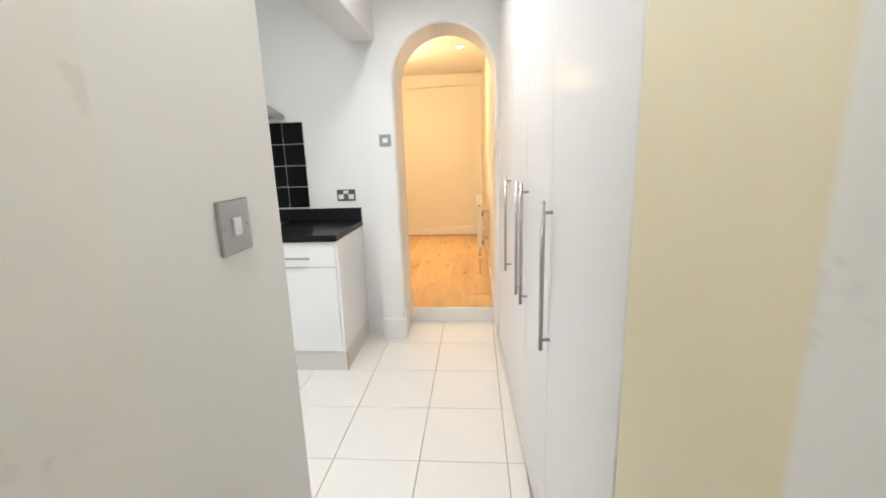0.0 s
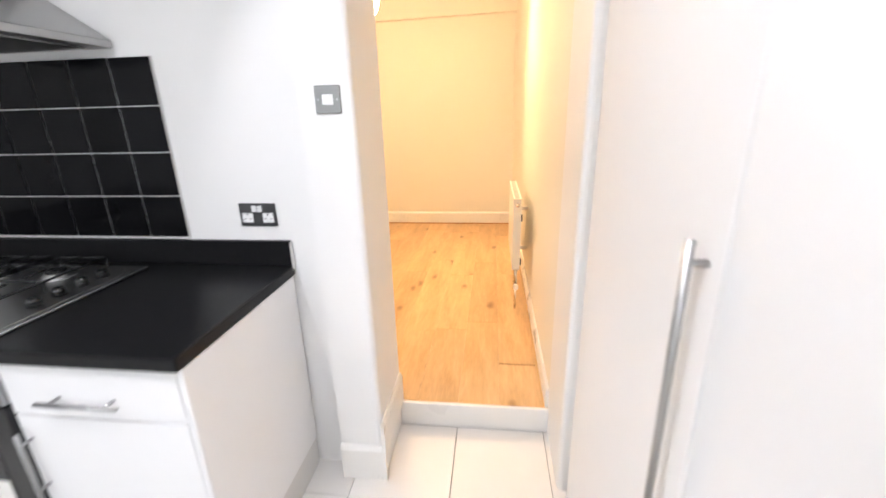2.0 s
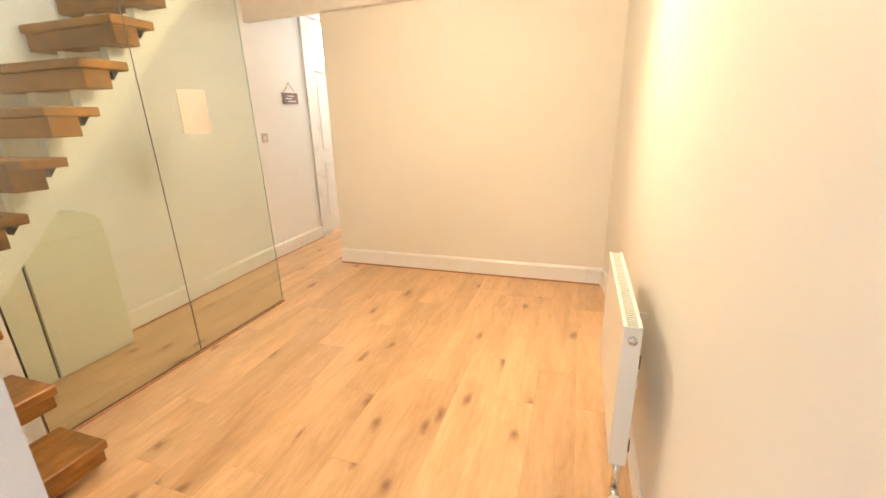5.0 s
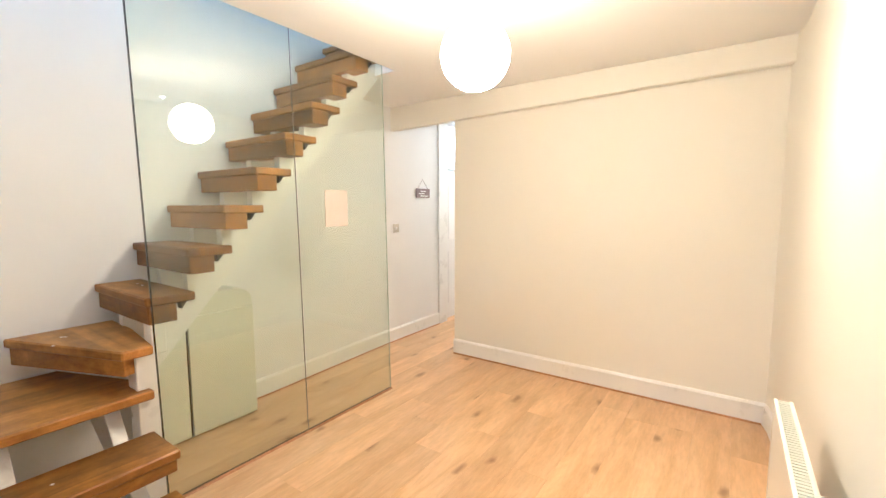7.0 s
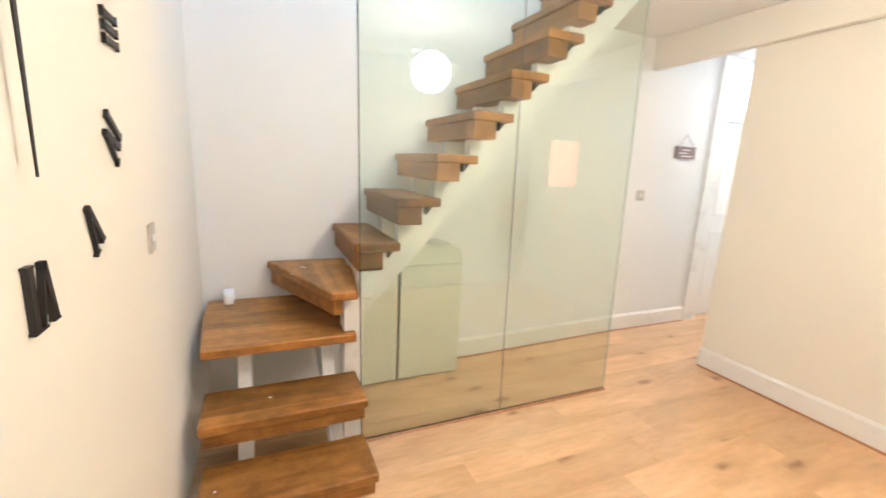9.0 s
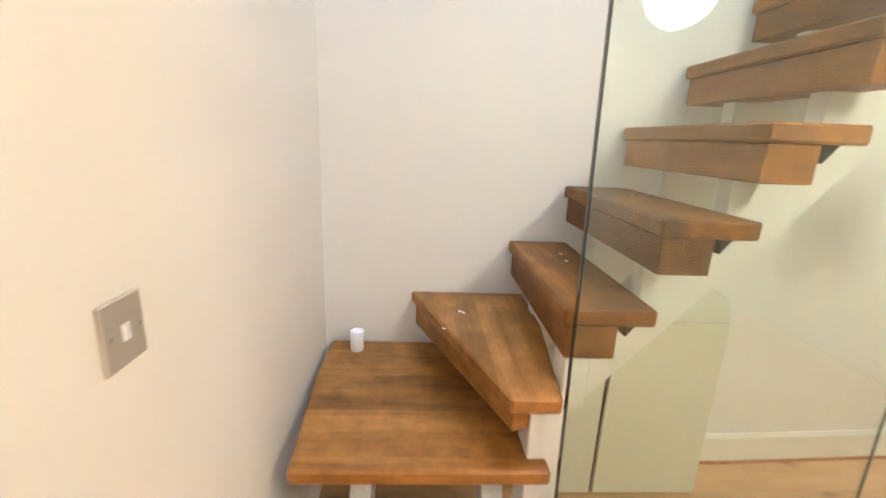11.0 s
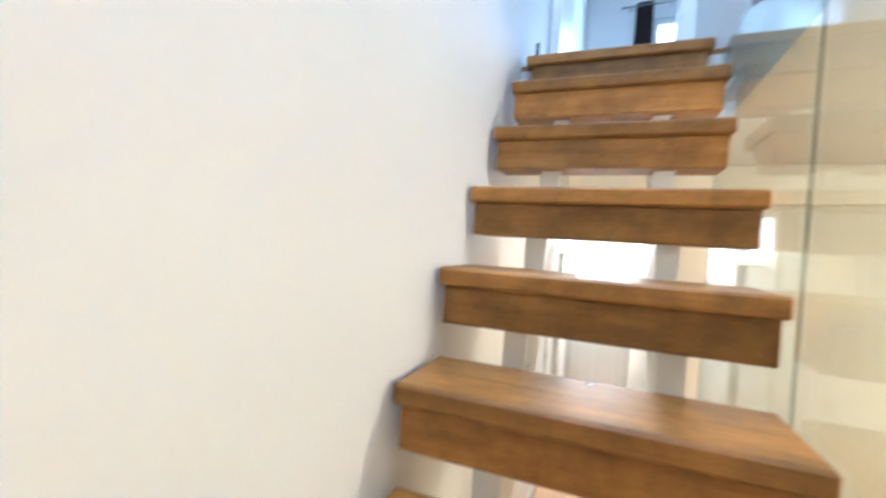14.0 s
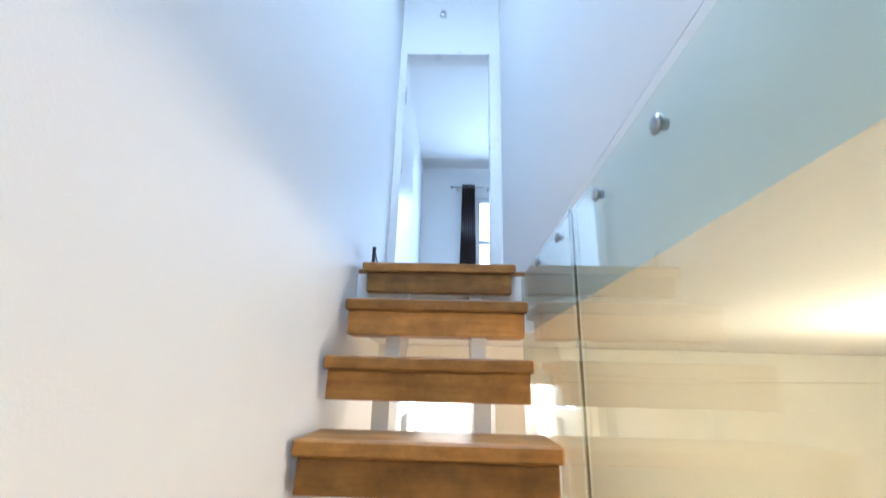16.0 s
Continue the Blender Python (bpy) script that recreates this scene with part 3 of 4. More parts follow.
for y0 in (RY0, RY1 - 0.004):
    part("end_cover", box(B(), RX0 - 0.002, RX1 + 0.002, y0, y0 + 0.004, RZ0 + 0.005, RZ1 - 0.002, 0.0015), M_RAD, rad)
part("top_rail", box(B(), RX0 - 0.002, RX0 + 0.008, RY0, RY1, RZ1 - 0.007, RZ1, 0.001), M_RAD, rad)
part("top_rail", box(B(), RX1 - 0.008, RX1 + 0.002, RY0, RY1, RZ1 - 0.007, RZ1, 0.001), M_RAD, rad)
gr = B()
for k in range(45):
    yk = RY0 + 0.008 + k * 0.015
    box(gr, RX0 + 0.008, RX1 - 0.008, yk, yk + 0.009, RZ1 - 0.007, RZ1 - 0.003)
for xk in (0.274, 0.285, 0.296):
    box(gr, xk - 0.0015, xk + 0.0015, RY0 + 0.005, RY1 - 0.005, RZ1 - 0.0085, RZ1 - 0.0055)
part("grille", gr, M_GRILLE, rad, "slotted top grille")
part("bleed_plug", lathe(B(), [(0, 0.012), (0.006, 0.012), (0.006, 0.008), (0.012, 0.008), (0.013, 0), (0, 0)], 16, Matrix.Translation((0.287, RY0, 0.716)) @ Matrix.Rotation(radians(90), 4, 'X')), M_CHROME, rad, "chrome bleed plug", True)
for zb in (0.66, 0.36):
    part("wall_bracket", box(B(), RX1 + 0.002, XR - 0.002, RY0 + 0.42, RY0 + 0.426, zb - 0.07, zb - 0.045, 0.002), M_RAD, rad)
    part("clip", box(B(), RX1, RX1 + 0.014, RY0 + 0.045, RY0 + 0.06, zb - 0.06, zb - 0.015, 0.002), M_IRON, rad, "dark hanging clip")
vb = rod(B(), (0.287, RY0 + 0.016, 0.29), (0.287, RY0 + 0.016, 0.17), 0.011)
rod(vb, (0.287, RY0 + 0.016, 0.18), (0.287, RY0 - 0.03, 0.18), 0.013)
rod(vb, (0.287, RY0 + 0.016, 0.18), (0.287, RY0 + 0.016, 0.0), 0.0075)
part("valve", vb, M_CHROME, rad, "chrome valve and pipe tail", True)
part("valve_cap", rod(B(), (0.287, RY0 - 0.03, 0.18), (0.287, RY0 - 0.062, 0.18), 0.018, 16, 0.015), M_PLASTIC, rad, "white valve cap", True)

pend = thing("pendant_lamp", "glowing white opal glass globe pendant on a thin cord", "lamp", at=(-0.79, 4.77, CEIL))
GC = Vector((-0.79, 4.77, 2.012))
gb = B()
bmesh.ops.create_uvsphere(gb, u_segments=32, v_segments=20, radius=0.143, matrix=Matrix.Translation(GC))
part("globe", gb, M_GLOBE, pend, "lit opal glass globe", True)
part("cord", rod(B(), GC + Vector((0, 0, 0.17)), (GC.x, GC.y, CEIL - 0.03), 0.003, 8), M_PLASTIC, pend)
part("cap", lathe(B(), [(0, 0.03), (0.025, 0.03), (0.03, 0.0), (0.028, -0.004), (0, -0.004)], 20, Matrix.Translation(GC + Vector((0, 0, 0.14)))), M_CHROME, pend, "metal cap", True)
part("ceiling_rose", lathe(B(), [(0, 0), (0.05, 0), (0.045, -0.02), (0.01, -0.03), (0, -0.03)], 24, Matrix.Translation((GC.x, GC.y, CEIL))), M_PLASTIC, pend, "white ceiling rose", True)


def downlight(x, y, z):
    d = thing("downlight", "round recessed ceiling spotlight, switched on; the kitchen ones are unseen additions", "spotlight", "recessed spotlights")
    part("bezel", lathe(B(), [(0.033, 0.0), (0.045, 0.0), (0.045, -0.004), (0.034, -0.007), (0.033, 0.0)], 24, Matrix.Translation((x, y, z))), M_STEEL, d, "", True)
    part("lens", lathe(B(), [(0, -0.0015), (0.033, -0.0015), (0.033, 0.0), (0, 0.0)], 20, Matrix.Translation((x, y, z - 0.001))), M_SPOT, d, "bright lens", True)


for x, y in LIVING_SPOTS:
    downlight(x, y, CEIL)
# fittings for the added kitchen lamps, all out of view
for x, y in ADDED_KITCHEN_SPOTS:
    downlight(x, y, KCEIL)

# wall clock of loose black numerals
clock = thing("wall_clock", "large wall clock of loose black roman numerals and thin hands", "clock")
CX, CZ, CR = -0.945, 1.62, 0.478


def strokes(text):
    """Strokes of roman numerals, as (x0, x1 at the foot and head, width), with serifs, in units of the height."""
    out, x = [], 0.0
    for ch in text:
        if ch == "I":
            out.append([(x + 0.13, x + 0.13, 0.145)])
            x += 0.29
        elif ch == "V":
            out.append([(x + 0.31, x + 0.10, 0.16), (x + 0.31, x + 0.53, 0.055)])
            x += 0.62
        else:
            out.append([(x + 0.62, x + 0.1, 0.17), (x + 0.1, x + 0.62, 0.08)])
            x += 0.78
    return out, x - 0.08


def numeral(text, angle, h=0.095):
    glyphs, w = strokes(text)
    bm = B()
    for g in glyphs:
        for xf, xh, wd in g:
            quad = [(xf - wd / 2, 0), (xf + wd / 2, 0), (xh + wd / 2, 1), (xh - wd / 2, 1)]
            ends = [(xh, 1)] if text and len(g) > 1 and abs(g[0][0] - g[1][0]) < 0.01 else [(xf, 0), (xh, 1)]
            for poly in [quad] + [[(ex - 0.11, ez - 0.02), (ex + 0.11, ez - 0.02), (ex + 0.11, ez + 0.02), (ex - 0.11, ez + 0.02)] for ex, ez in ends]:
                prism(bm, [((px - w / 2) * h, (pz - 0.5) * h) for px, pz in poly], 1, -0.0045, 0.0045)
    a = radians(angle)
    # facing the wall, clockwise runs towards -x
    m = Matrix.Translation((CX - CR * math.sin(a), YA + 0.0055, CZ + CR * math.cos(a))) @ Matrix.Rotation(-a, 4, 'Y') @ Matrix.Diagonal((-1, 1, 1, 1))
    bmesh.ops.transform(bm, matrix=m, verts=bm.verts[:])
    part("numeral", bm, M_IRON, clock)


for n, txt in enumerate(("XII", "I", "II", "III", "IV", "V", "VI", "VII", "VIII", "IX", "X", "XI")):
    numeral(txt, 30 * n)
part("minute_hand", prism(B(), [(CX - 0.009, CZ + 0.06), (CX + 0.009, CZ + 0.06), (CX + 0.006, CZ - 0.05), (CX + 0.0015, CZ - 0.308), (CX - 0.0015, CZ - 0.308), (CX - 0.006, CZ - 0.05)], 1, YA + 0.018, YA + 0.021), M_IRON, clock)
part("hour_hand", prism(B(), [(CX, CZ - 0.012), (CX, CZ + 0.012), (CX + 0.20, CZ + 0.06), (CX + 0.21, CZ + 0.05)], 1, YA + 0.013, YA + 0.016), M_IRON, clock)
part("movement", lathe(B(), [(0, 0.023), (0.016, 0.023), (0.02, 0.012), (0.03, 0.0), (0, 0.0)], 20, Matrix.Translation((CX, YA + 0.001, CZ)) @ Matrix.Rotation(radians(-90), 4, 'X')), M_IRON, clock, "", True)


def wall_plate(name, label, category, m, w, h, material, bits, screws=True):
    """A switch or socket plate in its own frame: x across, z up, front towards -y. bits: (part, x, z, width, height, proud, material)."""
    t = thing(name, label, category)
    t.matrix_world = m
    bpy.context.view_layer.update()
    p = box(B(), -w / 2, w / 2, -0.006, 0, -h / 2, h / 2, 0.002)
    ob = new("plate", mesh_of("plate", p, material))
    ob.parent = t
    for nm, x, z, bw_, bh, pr, mt in bits:
        o = new(nm, mesh_of(nm, box(B(), x - bw_ / 2, x + bw_ / 2, -0.006 - pr, -0.0055, z - bh / 2, z + bh / 2, min(0.0015, pr / 2.1)), mt))
        o.parent = t
    if screws:
        for sx in (-1, 1):
            o = new("screw", mesh_of("screw", rod(B(), (sx * (w / 2 - 0.011), -0.0075, 0), (sx * (w / 2 - 0.011), -0.005, 0), 0.0032, 10), M_STEEL))
            o.parent = t
    return t


SOCKET = []
for sx in (-0.038, 0.038):
    SOCKET += [("outlet", sx, -0.010, 0.040, 0.034, 0.0012, M_PLASTIC), ("earth_slot", sx, 0.002, 0.004, 0.008, 0.002, M_BLACK),
               ("slot", sx - 0.011, -0.014, 0.007, 0.003, 0.002, M_BLACK), ("slot", sx + 0.011, -0.014, 0.007, 0.003, 0.002, M_BLACK)]
SOCKET += [("rocker", -0.010, 0.022, 0.017, 0.022, 0.004, M_PLASTIC), ("rocker", 0.010, 0.022, 0.017, 0.022, 0.004, M_PLASTIC)]
wall_plate("double_socket", "black nickel double socket with white outlets over the worktop", "socket", pose(-0.69, 3.0 - 0.001, 0.96), 0.135, 0.082, M_BLKPLATE, SOCKET)
s2 = wall_plate("double_socket", "black nickel double socket with a black plug in it", "socket", pose(-2.475, 3.0 - 0.001, 0.98), 0.125, 0.082, M_BLKPLATE, SOCKET)
pl = thing("plug", "black plug with a trailing flex", "plug")
part("plug_body", box(B(), -2.455, -2.415, 2.945, 2.985, 0.95, 0.99, 0.006), M_IRON, pl)
part("flex", rod(rod(B(), (-2.435, 2.96, 0.952), (-2.44, 2.965, 0.91), 0.004, 8), (-2.44, 2.965, 0.912), (-2.50, 2.955, 0.868), 0.004, 8), M_IRON, pl)
wall_plate("light_switch", "brushed metal switch plate with a white rocker by the arch", "switch", pose(-0.365, YK - 0.001, 1.332), 0.08, 0.08, M_PLATE, [("rocker", 0, 0, 0.018, 0.026, 0.004, M_PLASTIC), ("rocker", 0.0, 0, 0.034, 0.03, 0.0015, M_PLASTIC)])
wall_plate("light_switch", "brushed metal switch plate with a white rocker by the entry", "switch", pose(-0.152, 0.645, 1.11, 0, 0, 90), 0.088, 0.088, M_STEEL, [("rocker", 0, 0, 0.022, 0.03, 0.004, M_PLASTIC)])
wall_plate("light_switch", "brushed metal switch plate on the clock wall", "switch", pose(-1.65, YA + 0.001, 1.10, 0, 0, 180), 0.072, 0.088, M_PALEPLATE, [("rocker", 0, 0, 0.012, 0.022, 0.004, M_PLASTIC)])
wall_plate("light_switch", "pale metal switch plate on the hall wall", "switch", pose(XH + 0.001, 6.50, 1.18, 0, 0, 90), 0.085, 0.085, M_PALEPLATE, [("rocker", 0, 0, 0.02, 0.028, 0.004, M_PLASTIC)])
tagged(part("hook", box(B(), -0.262, -0.252, 0.795, 0.822, 1.05, 1.105, 0.003), M_BLUE), "small blue plastic hook on the wall end", "hook")

sg = thing("hanging_sign", "small dark wooden sign hung on a string", "sign")
part("board", box(B(), XH + 0.002, XH + 0.016, 6.83, 7.07, 1.50, 1.60, 0.002), M_SIGN, sg)
for z, a, b in ((1.57, 6.90, 7.00), (1.545, 6.87, 6.97), (1.52, 6.90, 7.03)):
    part("lettering", box(B(), XH + 0.0155, XH + 0.017, a, b, z - 0.005, z + 0.005), M_PAPER, sg, "illegible pale lettering")
part("string", rod(rod(B(), (XH + 0.008, 6.86, 1.60), (XH + 0.006, 6.95, 1.70), 0.002, 6), (XH + 0.006, 6.95, 1.70), (XH + 0.008, 7.04, 1.60), 0.002, 6), M_SIGN, sg)

# ---- skirtings and trims ----------------------------------------------


def skirting(name, pts, h=0.14, t=0.018, z=0.0):
    """Skirting along a line of points, drawn out to the left of the way."""
    bm = B()
    for (x0, y0), (x1, y1) in zip(pts, pts[1:]):
        d = Vector((x1 - x0, y1 - y0)).normalized()
        n = Vector((-d.y, d.x)) * t
        n2 = n * 0.45
        a0, a1 = Vector((x0, y0)), Vector((x1, y1))
        ring = [(a0, z), (a0 + n, z), (a0 + n, z + h - 0.016), (a0 + n2, z + h), (a0, z + h)]
        v0 = [bm.verts.new((p.x, p.y, zz)) for p, zz in ring]
        v1 = [bm.verts.new((p.x + x1 - x0, p.y + y1 - y0, zz)) for p, zz in ring]
        for i in range(5):
            bm.faces.new((v0[i], v0[(i + 1) % 5], v1[(i + 1) % 5], v1[i]))
        bm.faces.new(v0)
        bm.faces.new(v1)
    return struct(name, bm, M_TRIM, "white painted timber skirting board", "skirting")


skirting("baseboard_north", [(0.348, YF), (-2.03, YF)])
skirting("baseboard_splay", [(XR, 6.205), (0.372, 6.40), (0.353, YF - 0.019)])
skirting("baseboard_east", [(XR, 3.264), (XR, 6.20)], 0.10, 0.014)
skirting("baseboard_stair", [(XH, 7.245), (XH, 6.3), (XW, 5.0), (XW, 4.77)], 0.14)
skirting("baseboard_arch_side", [(AL, 3.262), (AL, YK - 0.014)], 0.15, 0.014, 0.0)
skirting("baseboard_jamb", [(AL + 0.012, YK), (-0.459, YK)], 0.16, 0.016, KF)

M_BEAD = timber("beading_wood", (0.30, 0.13, 0.05), (0.42, 0.20, 0.08), (0.50, 0.26, 0.11), 0, 0.4)


def beading(name, pts, t=0.009):
    """A thin wooden floor bead along a line, to the left of the way."""
    bm = B()
    for (x0, y0), (x1, y1) in zip(pts, pts[1:]):
        d = Vector((x1 - x0, y1 - y0)).normalized()
        n = Vector((-d.y, d.x)) * t
        ring = [((0, 0), 0.0005), ((n.x, n.y), 0.0005), ((n.x, n.y), 0.005), ((n.x * 0.5, n.y * 0.5), 0.010), ((0, 0), 0.011)]
        v0 = [bm.verts.new((x0 + o[0], y0 + o[1], z)) for o, z in ring]
        v1 = [bm.verts.new((x1 + o[0], y1 + o[1], z)) for o, z in ring]
        for i in range(5):
            bm.faces.new((v0[i], v0[(i + 1) % 5], v1[(i + 1) % 5], v1[i]))
        bm.faces.new(v0)
        bm.faces.new(v1)
    struct(name, bm, M_BEAD, "thin reddish wooden floor beading", "beading")


beading("trim_north", [(0.33, YF - 0.0185), (-2.03, YF - 0.0185)])
beading("trim_stair", [(XH + 0.0185, 7.245), (XH + 0.0185, 6.3), (XW + 0.0185, 5.0), (XW + 0.0185, 4.78)])
beading("trim_glass", [(-1.9915, 5.560), (-1.9915, 4.005)], 0.012)

# ---- hall --------------------------------------------------------------
hd = tagged(thing("door_1", "", ""), "white panelled hall door with a glazed light above", "door", kind="structure")
lin = B()
box(lin, -2.80, XH + 0.02, 7.245, 7.42, 0, CEIL - 0.004, 0.003)
box(lin, -2.80, XH + 0.02, 8.20, 8.28, 0, CEIL - 0.004, 0.003)
box(lin, -2.80, XH + 0.02, 7.42, 8.20, 2.345, CEIL - 0.004, 0.003)
box(lin, -2.80, XH + 0.01, 7.42, 8.20, 1.85, 1.95, 0.003)
part("door_frame", lin, M_TRIM, hd)
part("leaf", box(B(), -2.83, -2.79, 7.425, 8.195, 0.008, 1.845, 0.003), M_DOOR, hd)
for z0, z1 in ((0.2, 0.85), (1.0, 1.70)):
    for y0, y1 in ((7.52, 7.77), (7.85, 8.10)):
        part("panel", box(B(), -2.79, -2.783, y0, y1, z0, z1, 0.003), M_DOOR, hd)
for z, mt in ((1.2, M_STEEL), (1.66, M_COPPER)):
    part("hinge", box(B(), -2.789, -2.765, 7.422, 7.462, z - 0.045, z + 0.045, 0.002), mt, hd, "small metal hinge")
part("fanlight", box(B(), -2.82, -2.816, 7.42, 8.20, 1.95, 2.345), M_DAY, hd, "bright glazed light over the door")

fd = tagged(thing("door_2", "", ""), "white front door with a black letter plate and fanlight", "door", kind="structure")
part("leaf", box(B(), -2.655, -2.105, 9.31, 9.355, 0.008, 1.98, 0.003), M_DOOR, fd)
for z0, z1 in ((0.22, 1.0), (1.4, 1.82)):
    for x0, x1 in ((-2.58, -2.42), (-2.34, -2.18)):
        part("panel", box(B(), x0, x1, 9.302, 9.311, z0, z1, 0.003), M_DOOR, fd)
part("letter_plate", box(B(), -2.50, -2.28, 9.30, 9.31, 1.225, 1.285, 0.002), M_IRON, fd, "black letter plate")
part("lock", box(B(), -2.22, -2.16, 9.295, 9.31, 1.20, 1.27, 0.003), M_STEEL, fd, "brass-coloured lock case")
ff = B()
box(ff, -2.66, -2.10, 9.29, 9.40, 1.985, 2.05, 0.003)
box(ff, -2.70, -2.655, 9.285, 9.31, 0, 2.34, 0.003)
box(ff, -2.105, -2.06, 9.285, 9.31, 0, 2.34, 0.003)
part("door_frame", ff, M_TRIM, fd)
part("fanlight", box(B(), -2.655, -2.105, 9.35, 9.355, 2.05, 2.31), M_DAY, fd, "bright fanlight")

# ---- upstairs ----------------------------------------------------------
bd = tagged(thing("door_3", "", ""), "white bedroom door frame, doorway open", "door", kind="structure")
df = B()
box(df, -2.76, -2.695, 6.535, 6.67, UF - 0.02, UF + 2.06, 0.003)
box(df, -2.045, -1.98, 6.535, 6.67, UF - 0.02, UF + 2.06, 0.003)
box(df, -2.695, -2.045, 6.535, 6.67, UF + 1.985, UF + 2.06, 0.003)
part("door_frame", df, M_TRIM, bd)
part("leaf", box(B(), -2.735, -2.70, 6.68, 7.38, UF - 0.01, UF + 1.98, 0.003), M_DOOR, bd, "white door standing open")
part("strike_plate", box(B(), -2.046, -2.043, 6.58, 6.62, UF + 0.95, UF + 1.07), M_STEEL, bd)

wn = tagged(thing("window_1", "", ""), "tall white framed bedroom window, bright with daylight", "window", kind="structure")
wf = B()
box(wf, -2.03, -1.97, 9.12, 9.18, UF + 0.6, 4.55, 0.003)
box(wf, -0.96, -0.90, 9.12, 9.18, UF + 0.6, 4.55, 0.003)
box(wf, -1.97, -0.96, 9.12, 9.18, UF + 0.6, UF + 0.66, 0.003)
box(wf, -1.97, -0.96, 9.12, 9.18, 4.49, 4.55, 0.003)
box(wf, -1.97, -0.96, 9.125, 9.175, 3.9, 3.95, 0.003)
part("window_frame", wf, M_TRIM, wn)
pn = part("pane", box(B(), -1.97, -0.96, 9.145, 9.15, UF + 0.66, 4.49), M_PANE, wn)
pn.visible_shadow = False
struct("backdrop", box(B(), -3.2, 0.8, 10.2, 10.22, UF - 0.5, 5.4), M_DAY, "overexposed daylight outside the window", "backdrop")

cu = thing("curtain", "dark brown patterned curtain gathered on a pole", "curtain")
cm = B()
N = 56
rows_ = []
for j in range(12):
    z = 4.70 - j * (4.70 - 2.75) / 11
    spread = 0.085 + 0.05 * (j / 11) ** 1.5
    rows_.append([cm.verts.new((-2.13 + (i / N - 0.5) * 2 * spread, 9.0 + 0.022 * math.sin(i / N * 2 * math.pi * 7 + 0.25 * math.sin(j)), z)) for i in range(N + 1)])
for a, b in zip(rows_, rows_[1:]):
    for i in range(N):
        cm.faces.new((a[i], a[i + 1], b[i + 1], b[i]))
cob = part("cloth", cm, M_CURTAIN, cu, "", True)
sol = cob.modifiers.new("thickness", 'SOLIDIFY')
sol.thickness = 0.004
for k in range(5):
    part("eyelet", lathe(B(), [(0.016, -0.004), (0.024, -0.004), (0.024, 0.004), (0.016, 0.004), (0.016, -0.004)], 16, Matrix.Translation((-2.19 + k * 0.03, 9.0, 4.665)) @ Matrix.Rotation(radians(90), 4, 'Y')), M_STEEL, cu)
pole = thing("curtain_pole", "slim steel curtain pole over the window", "curtain pole")
part("pole", rod(B(), (-2.34, 9.0, 4.665), (-0.7, 9.0, 4.665), 0.011, 12), M_STEEL, pole, "", True)
part("finial", rod(B(), (-2.37, 9.0, 4.665), (-2.34, 9.0, 4.665), 0.018, 12), M_STEEL, pole, "", True)
for x in (-2.28, -1.86):
    part("bracket", box(B(), x - 0.008, x + 0.008, 9.0, 9.1, 4.655, 4.675), M_STEEL, pole)

st = thing("handrail_end", "short dark steel rail post at the stair head", "rail")
part("post", rod(B(), (-2.672, 5.70, UF - 0.015), (-2.672, 5.70, UF + 0.11), 0.009, 10), M_IRON, st)
part("stay", rod(B(), (-2.672, 5.70, UF + 0.10), (-2.672, 5.95, UF - 0.0), 0.004, 8), M_IRON, st)
tagged(part("wall_hook", lathe(B(), [(0, 0.03), (0.02, 0.03), (0.026, 0.02), (0.02, 0.008), (0.03, 0.0), (0, 0.0)], 20, Matrix.Translation((-2.419, 6.559, 5.065)) @ Matrix.Rotation(radians(90), 4, 'X')), M_CHROME, None, "", True), "round chrome door stop on the wall over the doorway", "hook")

# ---- kitchen -----------------------------------------------------------
YU, WTOP = 2.402, 0.775


def bar_handle(parent, p, q, out, r=0.006):
    """A steel bar handle between p and q on two pegs along out (towards the wood)."""
    p, q, out = Vector(p), Vector(q), Vector(out)
    d = (q - p).normalized()
    bm = rod(B(), p, q, r, 12)
    for e in (p + d * 0.035, q - d * 0.035):
        rod(bm, e, e + out, r * 0.8, 10)
    part("handle", bm, M_STEEL, parent, "brushed steel bar handle", True)


def base_unit(name, label, x0, x1):
    t = thing(name, label, "cabinet", "kitchen base units")
    part("carcass", box(B(), x0 + 0.001, x1 - 0.001, YU + 0.02, 2.98, 0.03, 0.735), M_CARCASS, t)
    return t


bu = base_unit("base_cabinet", "white gloss base cabinet with a drawer over a door", -1.093, -0.606)
part("drawer_front", box(B(), -1.090, -0.606, YU, YU + 0.018, 0.578, 0.732, 0.002), M_CARCASS, bu)
part("door", box(B(), -1.090, -0.606, YU, YU + 0.018, 0.022, 0.574, 0.002), M_CARCASS, bu)
bar_handle(bu, (-0.975, YU - 0.03, 0.637), (-0.755, YU - 0.03, 0.637), (0, 0.032, 0))
bar_handle(bu, (-1.068, YU - 0.03, 0.535), (-1.068, YU - 0.03, 0.315), (0, 0.032, 0))
tagged(part("end_panel", box(B(), -0.604, -0.586, YU, 2.985, 0.018, 0.735, 0.002), M_CARCASS), "white gloss end panel of the base units", "panel")
bl = base_unit("base_cabinet", "white gloss corner base cabinet with one door", -2.68, -1.682)
part("door", box(B(), -2.135, -1.684, YU, YU + 0.018, 0.022, 0.732, 0.002), M_CARCASS, bl)
bar_handle(bl, (-1.765, YU - 0.03, 0.705), (-1.765, YU - 0.03, 0.485), (0, 0.032, 0))
bs = thing("base_cabinet", "white gloss base cabinet along the side wall", "cabinet", "kitchen base units")
part("carcass", box(B(), -2.745, -2.17, 1.2, 2.39, 0.03, 0.735), M_CARCASS, bs)
